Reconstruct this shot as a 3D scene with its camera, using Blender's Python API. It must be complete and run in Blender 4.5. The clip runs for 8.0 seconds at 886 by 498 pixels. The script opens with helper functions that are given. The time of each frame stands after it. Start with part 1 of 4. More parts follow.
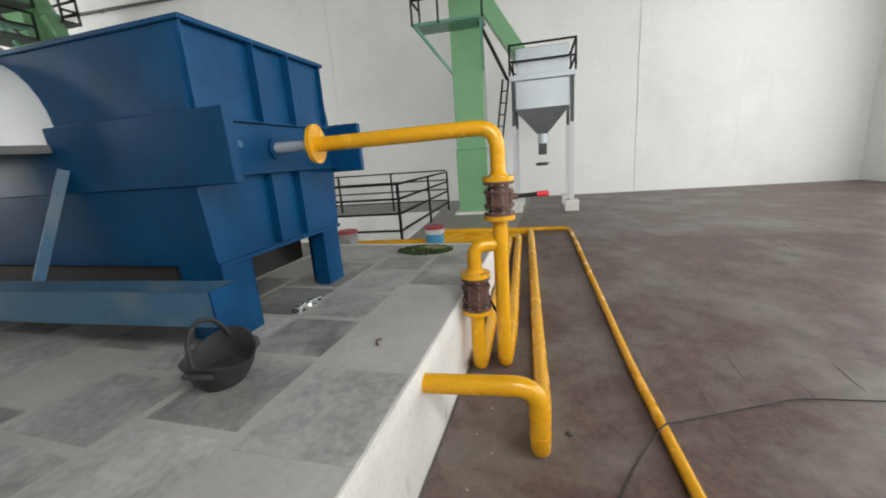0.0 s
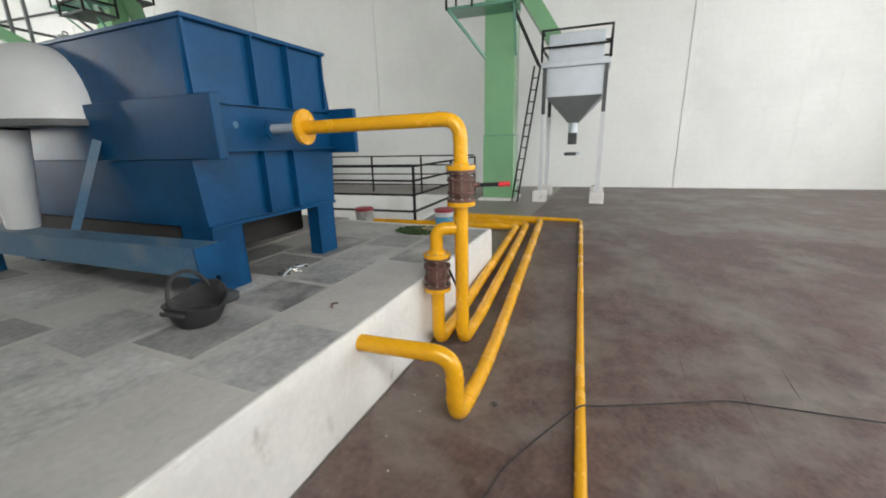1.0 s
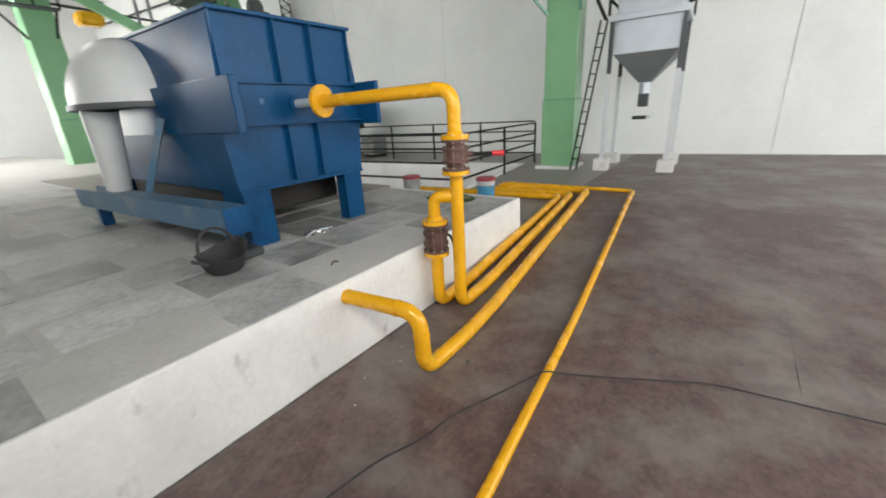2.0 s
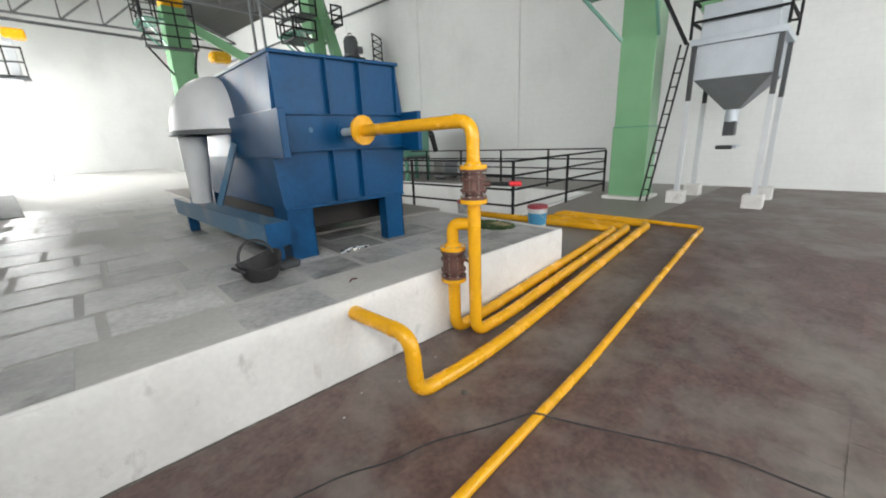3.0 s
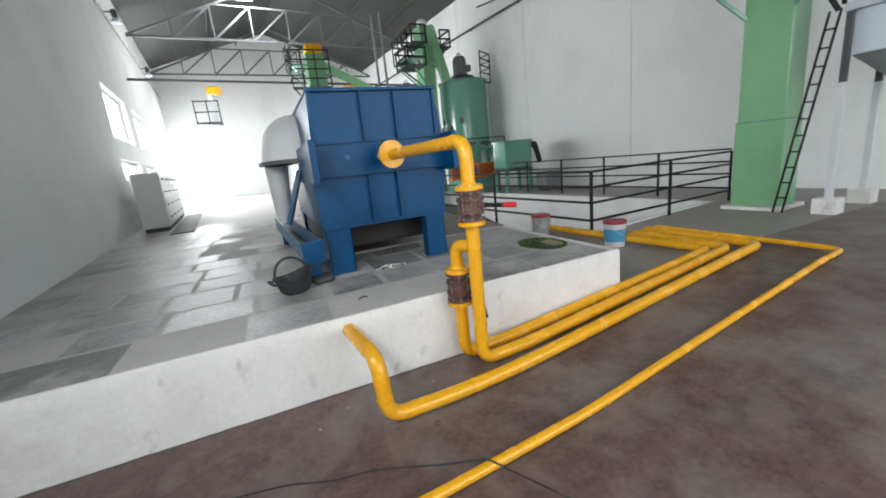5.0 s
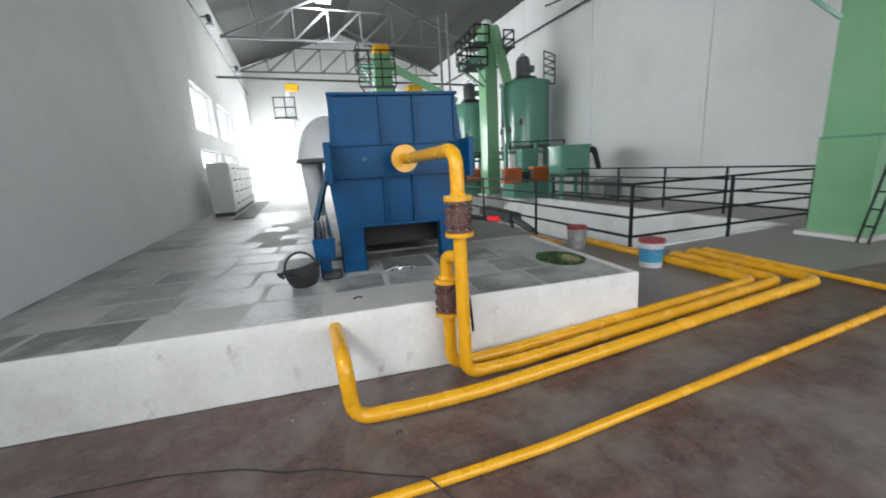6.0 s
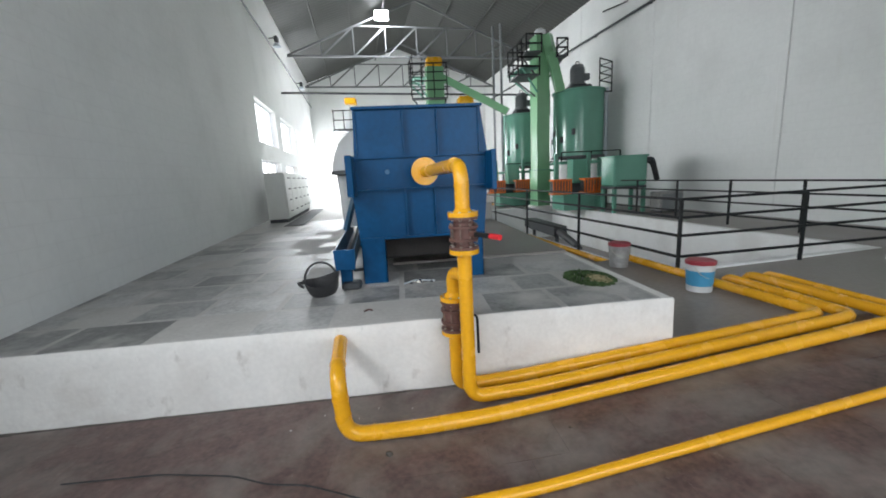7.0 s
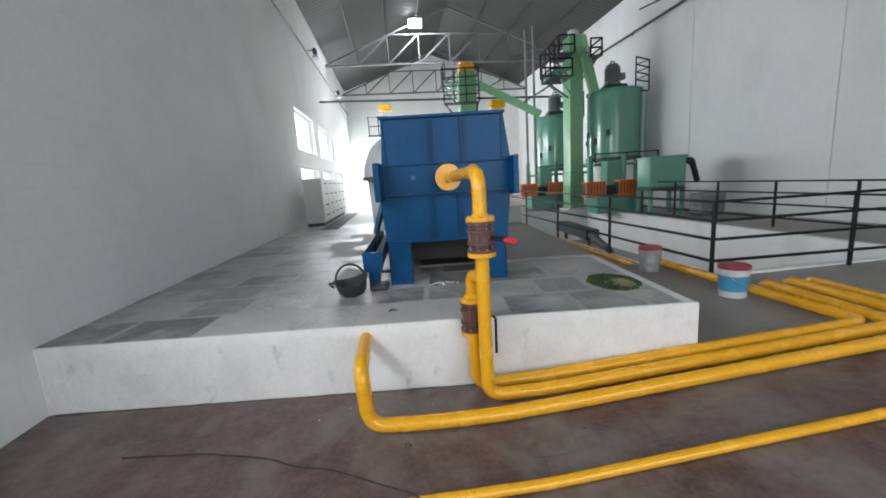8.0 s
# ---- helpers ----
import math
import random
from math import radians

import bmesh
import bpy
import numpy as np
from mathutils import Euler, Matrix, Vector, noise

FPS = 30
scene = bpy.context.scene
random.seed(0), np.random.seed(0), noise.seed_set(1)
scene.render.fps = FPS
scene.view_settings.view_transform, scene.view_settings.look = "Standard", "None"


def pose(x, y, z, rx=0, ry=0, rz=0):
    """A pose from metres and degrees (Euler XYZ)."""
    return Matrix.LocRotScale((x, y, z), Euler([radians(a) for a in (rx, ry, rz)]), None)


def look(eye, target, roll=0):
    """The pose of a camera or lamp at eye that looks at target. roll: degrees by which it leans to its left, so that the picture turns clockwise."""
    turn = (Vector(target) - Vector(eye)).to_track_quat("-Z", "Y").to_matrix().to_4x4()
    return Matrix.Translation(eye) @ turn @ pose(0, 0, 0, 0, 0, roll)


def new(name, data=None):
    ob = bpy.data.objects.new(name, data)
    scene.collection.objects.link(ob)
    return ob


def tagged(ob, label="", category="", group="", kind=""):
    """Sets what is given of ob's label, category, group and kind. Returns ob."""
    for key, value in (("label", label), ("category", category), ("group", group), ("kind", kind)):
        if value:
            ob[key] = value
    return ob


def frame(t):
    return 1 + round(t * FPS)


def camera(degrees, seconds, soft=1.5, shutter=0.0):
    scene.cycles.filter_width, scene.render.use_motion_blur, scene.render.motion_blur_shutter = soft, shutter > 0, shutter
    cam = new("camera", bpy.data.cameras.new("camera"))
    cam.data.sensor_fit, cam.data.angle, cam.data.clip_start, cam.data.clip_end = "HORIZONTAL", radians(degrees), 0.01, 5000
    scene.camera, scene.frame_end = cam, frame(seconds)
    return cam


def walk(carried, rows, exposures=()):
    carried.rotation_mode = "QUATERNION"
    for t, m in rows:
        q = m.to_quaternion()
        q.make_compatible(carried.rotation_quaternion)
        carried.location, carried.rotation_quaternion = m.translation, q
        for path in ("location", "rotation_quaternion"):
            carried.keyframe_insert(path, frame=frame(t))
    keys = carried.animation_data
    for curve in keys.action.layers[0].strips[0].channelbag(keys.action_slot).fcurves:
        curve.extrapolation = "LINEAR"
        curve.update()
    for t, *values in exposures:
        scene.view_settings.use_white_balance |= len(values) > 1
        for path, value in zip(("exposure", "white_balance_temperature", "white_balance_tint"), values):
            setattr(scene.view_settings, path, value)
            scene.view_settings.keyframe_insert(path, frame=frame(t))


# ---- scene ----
cam = camera(97.7, 8.0, soft=1.8, shutter=0.5)
PATH = [
    (0, (-1.667, -0.621, 1.534), (0.201, -0.072, 1.076), -4.2),
    (0.5, (-1.749, -0.926, 1.603), (0.067, -0.262, 1.092), -1.9),
    (1, (-1.7, -1.233, 1.547), (0.071, -0.469, 1.017), -1.4),
    (1.5, (-1.622, -1.556, 1.541), (0.038, -0.637, 0.908), -3.0),
    (3, (-1.255, -2.219, 1.578), (0.043, -0.799, 1.033), -2.3),
    (3.5, (-1.056, -2.323, 1.561), (0.171, -0.812, 1.101), -3.9),
    (4, (-0.858, -2.508, 1.579), (0.186, -0.874, 1.088), -2.3),
    (4.5, (-0.675, -2.592, 1.579), (0.219, -0.863, 1.118), -5.1),
    (6, (0.078, -2.825, 1.616), (0.553, -0.931, 1.185), -3.3),
    (6.5, (0.262, -2.81, 1.598), (0.553, -0.86, 1.259), -3.4),
    (7, (0.433, -2.793, 1.63), (0.64, -0.838, 1.26), -3.0),
    (7.5, (0.512, -2.894, 1.653), (0.601, -0.924, 1.317), -3.3),
    (8, (0.528, -2.923, 1.646), (0.562, -0.953, 1.302), -3.7),
]
walk(cam, [(t, look(eye, target, roll)) for t, eye, target, roll in PATH], exposures=[(0, 0.2, 7000, 12), (1.5, 0.28, 7000, 12), (3.5, 0.3, 6750, 12), (4.5, 0.22, 6600, 12), (6.5, 0.1, 6450, 12), (8, 0.0, 6400, 12)])

# ---- world and light ----
world = bpy.data.worlds.new("sky")
scene.world = world
world.use_nodes = True
wn = world.node_tree
sky = wn.nodes.new("ShaderNodeTexSky")
sky.sky_type, sky.sun_disc, sky.sun_elevation, sky.sun_rotation = "NISHITA", False, radians(50), radians(250)
wn.links.new(sky.outputs["Color"], wn.nodes["Background"].inputs["Color"])
wn.nodes["Background"].inputs["Strength"].default_value = 0.12
sun = new("sun", bpy.data.lights.new("sun", "SUN"))
sun.data.energy, sun.data.angle, sun.data.color = 1.2, radians(10), (1.0, 0.95, 0.88)
sun.matrix_world = look((-20, 12, 30), (0, 14, 0))


def area(name, m, w, h, watts, colour=(1, 1, 1)):
    lamp = new(name, bpy.data.lights.new(name, "AREA"))
    lamp.data.shape, lamp.data.size, lamp.data.size_y = "RECTANGLE", w, h
    lamp.data.energy, lamp.data.color = watts, colour
    lamp.matrix_world = m
    return lamp


# The hall stands a little askew to the plinth: u across, v along, turned by ASKEW degrees.
ASKEW = 5.5
HALL = pose(0, 0, 0, 0, 0, ASKEW)
U0, U1, V0, V1, EAVE, RIDGE, UR = -2.65, 9.8, -9.0, 26.0, 8.2, 10.4, 3.6
PLAT = 0.565
DAY = (0.92, 0.98, 1.0)
area("daylight", HALL @ look((3.6, V0 + 0.1, 3.3), (3.6, 10, 3.0)), 7.0, 5.4, 390, DAY)
area("daylight", HALL @ look((-1.6, V1 - 0.15, 2.6), (-1.6, 0, 2.2)), 1.9, 3.4, 560, DAY)
for v in (-6.4, -2.4, 11.6, 15.6, 19.6):
    area("daylight", HALL @ look((U0 + 0.05, v, 3.6), (U0 + 6, v, 2.6)), 2.8, 1.3, 230 if v > 5 else 120, DAY)
area("floodlight_glow", HALL @ look((1.93, 17.25, 9.5), (1.93, 17.8, 6.0)), 0.55, 0.34, 420, (0.95, 0.98, 1.0))

# ---- materials ----
MATS = {}


def mat(name, base, rough=0.5, metal=0.0, vary=0.12, scale=6.0, grain=60.0, bump=0.15, dist=0.004, stain_or_sheen=None, amount=0.3, random=0.0, coat=0.0, spec=0.5, brick=False, patches=()):
    """A painted or mineral surface: two scales of tone, optional stains or painted sheen of another colour, and fine
    relief.
    """
    m = bpy.data.materials.new(name)
    m.use_nodes = True
    nt = m.node_tree
    L, N = nt.links.new, nt.nodes.new
    b = nt.nodes["Principled BSDF"]
    tc = N("ShaderNodeNewGeometry")

    def nz(s, d=4.0):
        n = N("ShaderNodeTexNoise")
        n.inputs["Scale"].default_value, n.inputs["Detail"].default_value = s, d
        L(tc.outputs["Position"], n.inputs["Vector"])
        return n.outputs["Fac"]

    big, small = nz(scale), nz(grain, 6.0)
    mix = N("ShaderNodeMix")
    mix.data_type, mix.blend_type = "RGBA", "MIX"
    mix.inputs[6].default_value = (*[c * (1 - vary) for c in base], 1)
    mix.inputs[7].default_value = (*[min(1, c * (1 + vary)) for c in base], 1)
    add = N("ShaderNodeMath")
    add.operation = "ADD"
    half = N("ShaderNodeMath")
    half.operation, half.inputs[1].default_value = "MULTIPLY", 0.5
    L(big, add.inputs[0]), L(small, add.inputs[1]), L(add.outputs[0], half.inputs[0])
    ramp = N("ShaderNodeMapRange")
    ramp.inputs[1].default_value, ramp.inputs[2].default_value = 0.32, 0.68
    L(half.outputs[0], ramp.inputs[0]), L(ramp.outputs[0], mix.inputs[0])
    col = mix.outputs[2]
    if random:
        info = N("ShaderNodeObjectInfo")
        rr = N("ShaderNodeMapRange")
        rr.inputs[3].default_value, rr.inputs[4].default_value = 1 - random, 1 + random
        L(info.outputs["Random"], rr.inputs[0])
        mul = N("ShaderNodeMix")
        mul.data_type, mul.blend_type = "RGBA", "MULTIPLY"
        mul.inputs[0].default_value = 1
        L(col, mul.inputs[6]), L(rr.outputs[0], mul.inputs[7])
        col = mul.outputs[2]
    if stain_or_sheen:
        s2 = nz(scale * 0.45 + 0.3, 8.0)
        r2 = N("ShaderNodeMapRange")
        r2.inputs[1].default_value, r2.inputs[2].default_value, r2.inputs[4].default_value = 0.52, 0.68, amount
        L(s2, r2.inputs[0])
        m2 = N("ShaderNodeMix")
        m2.data_type = "RGBA"
        m2.inputs[7].default_value = (*stain_or_sheen, 1)
        L(r2.outputs[0], m2.inputs[0]), L(col, m2.inputs[6])
        col = m2.outputs[2]
    for tint, stretch, lo, hi, most in patches:
        # dirt, dust, runs or darker blotches with a shape of their own: tint, noise scale along x, y and z, threshold,
        # strength
        vm = N("ShaderNodeVectorMath")
        vm.operation, vm.inputs[1].default_value = "MULTIPLY", stretch
        L(tc.outputs["Position"], vm.inputs[0])
        pn = N("ShaderNodeTexNoise")
        pn.inputs["Scale"].default_value, pn.inputs["Detail"].default_value, pn.inputs["Roughness"].default_value = 1.0, 7.0, 0.62
        L(vm.outputs[0], pn.inputs["Vector"])
        pr = N("ShaderNodeMapRange")
        pr.inputs[1].default_value, pr.inputs[2].default_value, pr.inputs[4].default_value = lo, hi, most
        L(pn.outputs["Fac"], pr.inputs[0])
        pm = N("ShaderNodeMix")
        pm.data_type = "RGBA"
        pm.inputs[7].default_value = (*tint, 1)
        L(pr.outputs[0], pm.inputs[0]), L(col, pm.inputs[6])
        col = pm.outputs[2]
    L(col, b.inputs["Base Color"])
    rg = N("ShaderNodeMapRange")
    rg.inputs[3].default_value, rg.inputs[4].default_value = max(0.02, rough - 0.1), min(1, rough + 0.12)
    L(big, rg.inputs[0]), L(rg.outputs[0], b.inputs["Roughness"])
    b.inputs["Metallic"].default_value = metal
    b.inputs["Coat Weight"].default_value = coat
    b.inputs["Specular IOR Level"].default_value = spec
    if brick:
        sep, com, br = N("ShaderNodeSeparateXYZ"), N("ShaderNodeCombineXYZ"), N("ShaderNodeTexBrick")
        both = N("ShaderNodeMath")
        both.operation = "ADD"
        L(tc.outputs["Position"], sep.inputs[0])
        L(sep.outputs["X"], both.inputs[0]), L(sep.outputs["Y"], both.inputs[1])
        L(both.outputs[0], com.inputs["X"]), L(sep.outputs["Z"], com.inputs["Y"]), L(com.outputs[0], br.inputs["Vector"])
        br.inputs["Scale"].default_value, br.inputs["Brick Width"].default_value, br.inputs["Row Height"].default_value = 1.0, 0.40, 0.20
        br.inputs["Mortar Size"].default_value, br.inputs["Mortar Smooth"].default_value = 0.012, 1.0
        br.inputs["Color1"].default_value = br.inputs["Color2"].default_value = (0, 0, 0, 1)
        br.inputs["Mortar"].default_value = (1, 1, 1, 1)
        fade = N("ShaderNodeMath")
        fade.operation, fade.inputs[1].default_value = "MULTIPLY", 0.10
        L(br.outputs["Color"], fade.inputs[0])
        dirt = N("ShaderNodeMix")
        dirt.data_type = "RGBA"
        dirt.inputs[7].default_value = (0.5, 0.5, 0.49, 1)
        L(fade.outputs[0], dirt.inputs[0]), L(col, dirt.inputs[6]), L(dirt.outputs[2], b.inputs["Base Color"])
    if bump:
        bp = N("ShaderNodeBump")
        bp.inputs["Strength"].default_value, bp.inputs["Distance"].default_value = bump, dist
        L(half.outputs[0], bp.inputs["Height"]), L(bp.outputs["Normal"], b.inputs["Normal"])
    MATS[name] = m
    return m


def glow(name, colour, strength):
    m = bpy.data.materials.new(name)
    m.use_nodes = True
    b = m.node_tree.nodes["Principled BSDF"]
    b.inputs["Base Color"].default_value = (0.8, 0.8, 0.8, 1)
    b.inputs["Emission Color"].default_value, b.inputs["Emission Strength"].default_value = (*colour, 1), strength
    MATS[name] = m
    return m


YELLOW = mat("yellow_enamel", (0.80, 0.39, 0.014), 0.25, vary=0.07, scale=5, grain=40, bump=0.08, dist=0.002, stain_or_sheen=(0.60, 0.30, 0.02), amount=0.14)
# The lighter blue blotches paint sheen into the enamel; the patches are darker blue.
BLUE = mat("blue_enamel", (0.0010, 0.060, 0.162), 0.34, vary=0.16, scale=2.4, grain=22, bump=0.14, dist=0.005, stain_or_sheen=(0.006, 0.095, 0.245), amount=0.7, spec=0.2, patches=(((0.001, 0.030, 0.085), (1.3, 1.3, 1.0), 0.52, 0.72, 0.6),))
BLUE2 = mat("blue_enamel_dusty", (0.05, 0.15, 0.26), 0.5, vary=0.15, scale=4, grain=30, stain_or_sheen=(0.25, 0.27, 0.28), amount=0.5)
GREEN = mat("green_enamel", (0.21, 0.43, 0.24), 0.13, vary=0.06, scale=1.6, grain=3.5, bump=0.25, dist=0.02)
GREEN2 = mat("green_enamel_dark", (0.13, 0.32, 0.24), 0.14, vary=0.07, scale=2, grain=25, bump=0.05)
BLACK = mat("black_paint", (0.012, 0.013, 0.014), 0.6, vary=0.2, spec=0.2)
IRON = mat("red_oxide_iron", (0.125, 0.058, 0.048), 0.55, vary=0.3, scale=20, grain=120, bump=0.4, stain_or_sheen=(0.13, 0.07, 0.05), amount=0.5)
BOLT = mat("zinc_bolt", (0.5, 0.48, 0.42), 0.4, metal=0.8, vary=0.2)
ROD = mat("dull_stud", (0.22, 0.16, 0.13), 0.45, metal=0.4, vary=0.25)
STEEL = mat("galvanised_sheet", (0.55, 0.60, 0.65), 0.45, metal=0.35, vary=0.08, scale=4, grain=50)
DARKSTEEL = mat("dark_steel", (0.07, 0.075, 0.08), 0.5, metal=0.3, vary=0.2)
RED = mat("red_grip", (0.65, 0.02, 0.03), 0.4, vary=0.1)
WALL = mat("limewashed_plaster", (0.80, 0.81, 0.80), 0.85, vary=0.035, scale=0.7, grain=12, bump=0.15, dist=0.006, stain_or_sheen=(0.66, 0.67, 0.66), amount=0.35, brick=True, patches=(((0.52, 0.47, 0.40), (2.6, 2.6, 0.22), 0.66, 0.82, 0.35), ((0.60, 0.61, 0.60), (0.5, 0.5, 0.35), 0.52, 0.7, 0.35)))
PLINTH = mat("whitewashed_concrete", (0.73, 0.72, 0.695), 0.8, vary=0.07, scale=4.5, grain=30, bump=0.5, dist=0.012, stain_or_sheen=(0.52, 0.49, 0.46), amount=0.32, patches=(((0.30, 0.27, 0.24), (7.0, 7.0, 4.0), 0.60, 0.74, 0.5), ((0.50, 0.46, 0.42), (1.4, 1.4, 3.0), 0.54, 0.68, 0.35)))
KERB = mat("white_kerb_paint", (0.82, 0.82, 0.81), 0.75, vary=0.05, scale=3, grain=30, bump=0.3, stain_or_sheen=(0.6, 0.58, 0.55), amount=0.35)
SLAB = mat("grey_stone_slab", (0.335, 0.335, 0.327), 0.47, vary=0.34, scale=4.5, grain=26, bump=0.2, random=0.44, stain_or_sheen=(0.52, 0.51, 0.49), amount=0.6, patches=(((0.60, 0.58, 0.55), (1.5, 1.5, 1.5), 0.56, 0.70, 0.55), ((0.13, 0.12, 0.11), (5.5, 5.5, 5.5), 0.63, 0.76, 0.5)))
PALE = mat("pale_stone_slab", (0.72, 0.67, 0.58), 0.6, vary=0.10, scale=5, grain=30, bump=0.2, stain_or_sheen=(0.66, 0.64, 0.60), amount=0.5)
SCREED = mat("pale_screed", (0.47, 0.46, 0.44), 0.8, vary=0.12, scale=5, grain=30, bump=0.3, stain_or_sheen=(0.38, 0.37, 0.35), amount=0.4)
GRIME = mat("grimy_mortar", (0.10, 0.09, 0.08), 0.9, vary=0.4, scale=14, grain=60, bump=0.5)
TILE = mat("brown_floor_tile", (0.120, 0.077, 0.069), 0.46, vary=0.45, scale=8, grain=30, bump=0.35, random=0.08, stain_or_sheen=(0.19, 0.165, 0.152), amount=0.5, patches=(((0.235, 0.215, 0.19), (1.1, 1.1, 1.1), 0.47, 0.64, 0.7), ((0.055, 0.036, 0.033), (2.3, 2.3, 2.3), 0.56, 0.70, 0.55), ((0.30, 0.28, 0.25), (19, 19, 19), 0.64, 0.76, 0.5)))
BED = mat("brown_grout", (0.115, 0.078, 0.070), 0.8, vary=0.3, scale=8, grain=60, bump=0.3)
HALLFLOOR = mat("grey_brown_floor", (0.25, 0.225, 0.205), 0.45, vary=0.15, scale=2, grain=20, bump=0.15, stain_or_sheen=(0.30, 0.29, 0.28), amount=0.4)
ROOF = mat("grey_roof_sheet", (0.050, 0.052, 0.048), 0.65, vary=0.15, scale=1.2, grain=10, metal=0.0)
# Dark grey: on the white trusses, their dimness under the roof is in this colour.
GREYSTEEL = mat("dimmed_grey_steel", (0.13, 0.135, 0.14), 0.5, vary=0.08)
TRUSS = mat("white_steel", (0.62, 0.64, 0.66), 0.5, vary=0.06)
ORANGE = mat("orange_enamel", (0.75, 0.16, 0.02), 0.4, vary=0.1)
RUBBER = mat("black_rubber", (0.032, 0.032, 0.034), 0.7, vary=0.3, stain_or_sheen=(0.12, 0.115, 0.11), amount=0.35, scale=12)
MIDSTEEL = mat("grey_cone_sheet", (0.20, 0.215, 0.225), 0.5, metal=0.2, vary=0.1)
DIRTY = mat("dirty_plastic", (0.27, 0.27, 0.265), 0.55, vary=0.25, scale=14, stain_or_sheen=(0.45, 0.44, 0.42), amount=0.7)
STRAW = mat("dry_straw", (0.36, 0.31, 0.18), 0.95, vary=0.35, scale=15, grain=90, bump=0.6)
# Near-black colour that paints in the darkness below the blue machine.
UNDERSHADE = mat("painted_undershade", (0.030, 0.026, 0.024), 0.8, vary=0.2)
PLASTIC = mat("bucket_plastic", (0.55, 0.56, 0.56), 0.4, vary=0.08, stain_or_sheen=(0.35, 0.33, 0.32), amount=0.5)
MAROON = mat("maroon_lid", (0.30, 0.03, 0.045), 0.45, vary=0.15)
TEAL = mat("blue_label", (0.05, 0.25, 0.42), 0.45, vary=0.15)
MATG = mat("green_mat", (0.055, 0.10, 0.035), 0.95, vary=0.35, scale=12, grain=90, bump=0.8, dist=0.01)
CABINET = mat("cream_cabinet", (0.72, 0.73, 0.70), 0.45, vary=0.03)
BRIGHT = glow("outside_daylight", (0.97, 0.98, 1.0), 2.0)
WHITE = mat("white_enamel", (0.84, 0.85, 0.86), 0.4, vary=0.04)
TIN = mat("polished_tin", (0.90, 0.87, 0.80), 0.22, metal=0.85, vary=0.05)
FLOOD = glow("floodlight_lens", (0.95, 0.98, 1.0), 25.0)


# ---- building blocks ----
def box_bm(lo, hi, bevel=0.0, bm=None):
    bm = bm or bmesh.new()
    r = bmesh.ops.create_cube(bm, size=1.0, matrix=Matrix.Translation([(a + b) / 2 for a, b in zip(lo, hi)]) @ Matrix.Diagonal([max(b - a, 1e-4) for a, b in zip(lo, hi)] + [1]))
    if bevel:
        es = list({e for v in r["verts"] for e in v.link_edges})
        bmesh.ops.bevel(bm, geom=es, offset=bevel, segments=1, affect="EDGES")
    return bm


def cyl_bm(a, b, r, r2=None, seg=20, bm=None, caps=True):
    bm = bm or bmesh.new()
    a, b = Vector(a), Vector(b)
    d = b - a
    m = Matrix.Translation((a + b) / 2) @ d.to_track_quat("Z", "Y").to_matrix().to_4x4()
    bmesh.ops.create_cone(bm, cap_ends=caps, segments=seg, radius1=r, radius2=r if r2 is None else r2, depth=d.length, matrix=m)
    return bm


def bar_bm(a, b, w, h=None, bm=None):
    """A square bar from a to b."""
    bm = bm or bmesh.new()
    a, b = Vector(a), Vector(b)
    d = b - a
    m = Matrix.Translation((a + b) / 2) @ d.to_track_quat("Z", "Y").to_matrix().to_4x4() @ Matrix.Diagonal((w, h or w, d.length, 1))
    bmesh.ops.create_cube(bm, size=1.0, matrix=m)
    return bm


def rounded(points, bend, steps=7):
    """A polyline with its corners rounded."""
    P = [Vector(p) for p in points]
    out = [P[0]]
    for a, b, c in zip(P, P[1:], P[2:]):
        u, w = (a - b).normalized(), (c - b).normalized()
        k = min(bend, (a - b).length * 0.49, (c - b).length * 0.49)
        s, e = b + u * k, b + w * k
        for i in range(steps + 1):
            q = i / steps
            out.append(s * (1 - q) ** 2 + b * 2 * q * (1 - q) + e * q * q)
    out.append(P[-1])
    return out


def tube_bm(points, r, bend=0.1, seg=16, bm=None):
    bm = bm or bmesh.new()
    P = rounded(points, bend) if bend else [Vector(p) for p in points]
    n = None
    rings = []
    for i, p in enumerate(P):
        t = (P[min(i + 1, len(P) - 1)] - P[max(i - 1, 0)]).normalized()
        if n is None:
            n = t.orthogonal().normalized()
        n = (n - t * n.dot(t)).normalized()
        bi = t.cross(n)
        rings.append([bm.verts.new(p + r * (math.cos(2 * math.pi * k / seg) * n + math.sin(2 * math.pi * k / seg) * bi)) for k in range(seg)])
    for a, b in zip(rings, rings[1:]):
        for k in range(seg):
            bm.faces.new((a[k], a[(k + 1) % seg], b[(k + 1) % seg], b[k]))
    bm.faces.new(list(reversed(rings[0])))
    bm.faces.new(rings[-1])
    return bm


def prism_bm(outline, y0, y1, bm=None):
    """An outline in x and z, drawn out along y."""
    bm = bm or bmesh.new()
    A = [bm.verts.new((x, y0, z)) for x, z in outline]
    B = [bm.verts.new((x, y1, z)) for x, z in outline]
    bm.faces.new(A), bm.faces.new(list(reversed(B)))
    for i in range(len(A)):
        j = (i + 1) % len(A)
        bm.faces.new((A[j], A[i], B[i], B[j]))
    bmesh.ops.recalc_face_normals(bm, faces=bm.faces)
    return bm


def link(name, bm, material, m=None, smooth=False):
    me = bpy.data.meshes.new(name)
    bmesh.ops.recalc_face_normals(bm, faces=bm.faces)
    bm.to_mesh(me)
    bm.free()
    if smooth:
        me.shade_smooth()
        me.set_sharp_from_angle(angle=radians(40))
    me.materials.append(material)
    ob = new(name, me)
    if m is not None:
        ob.matrix_world = m
    return ob


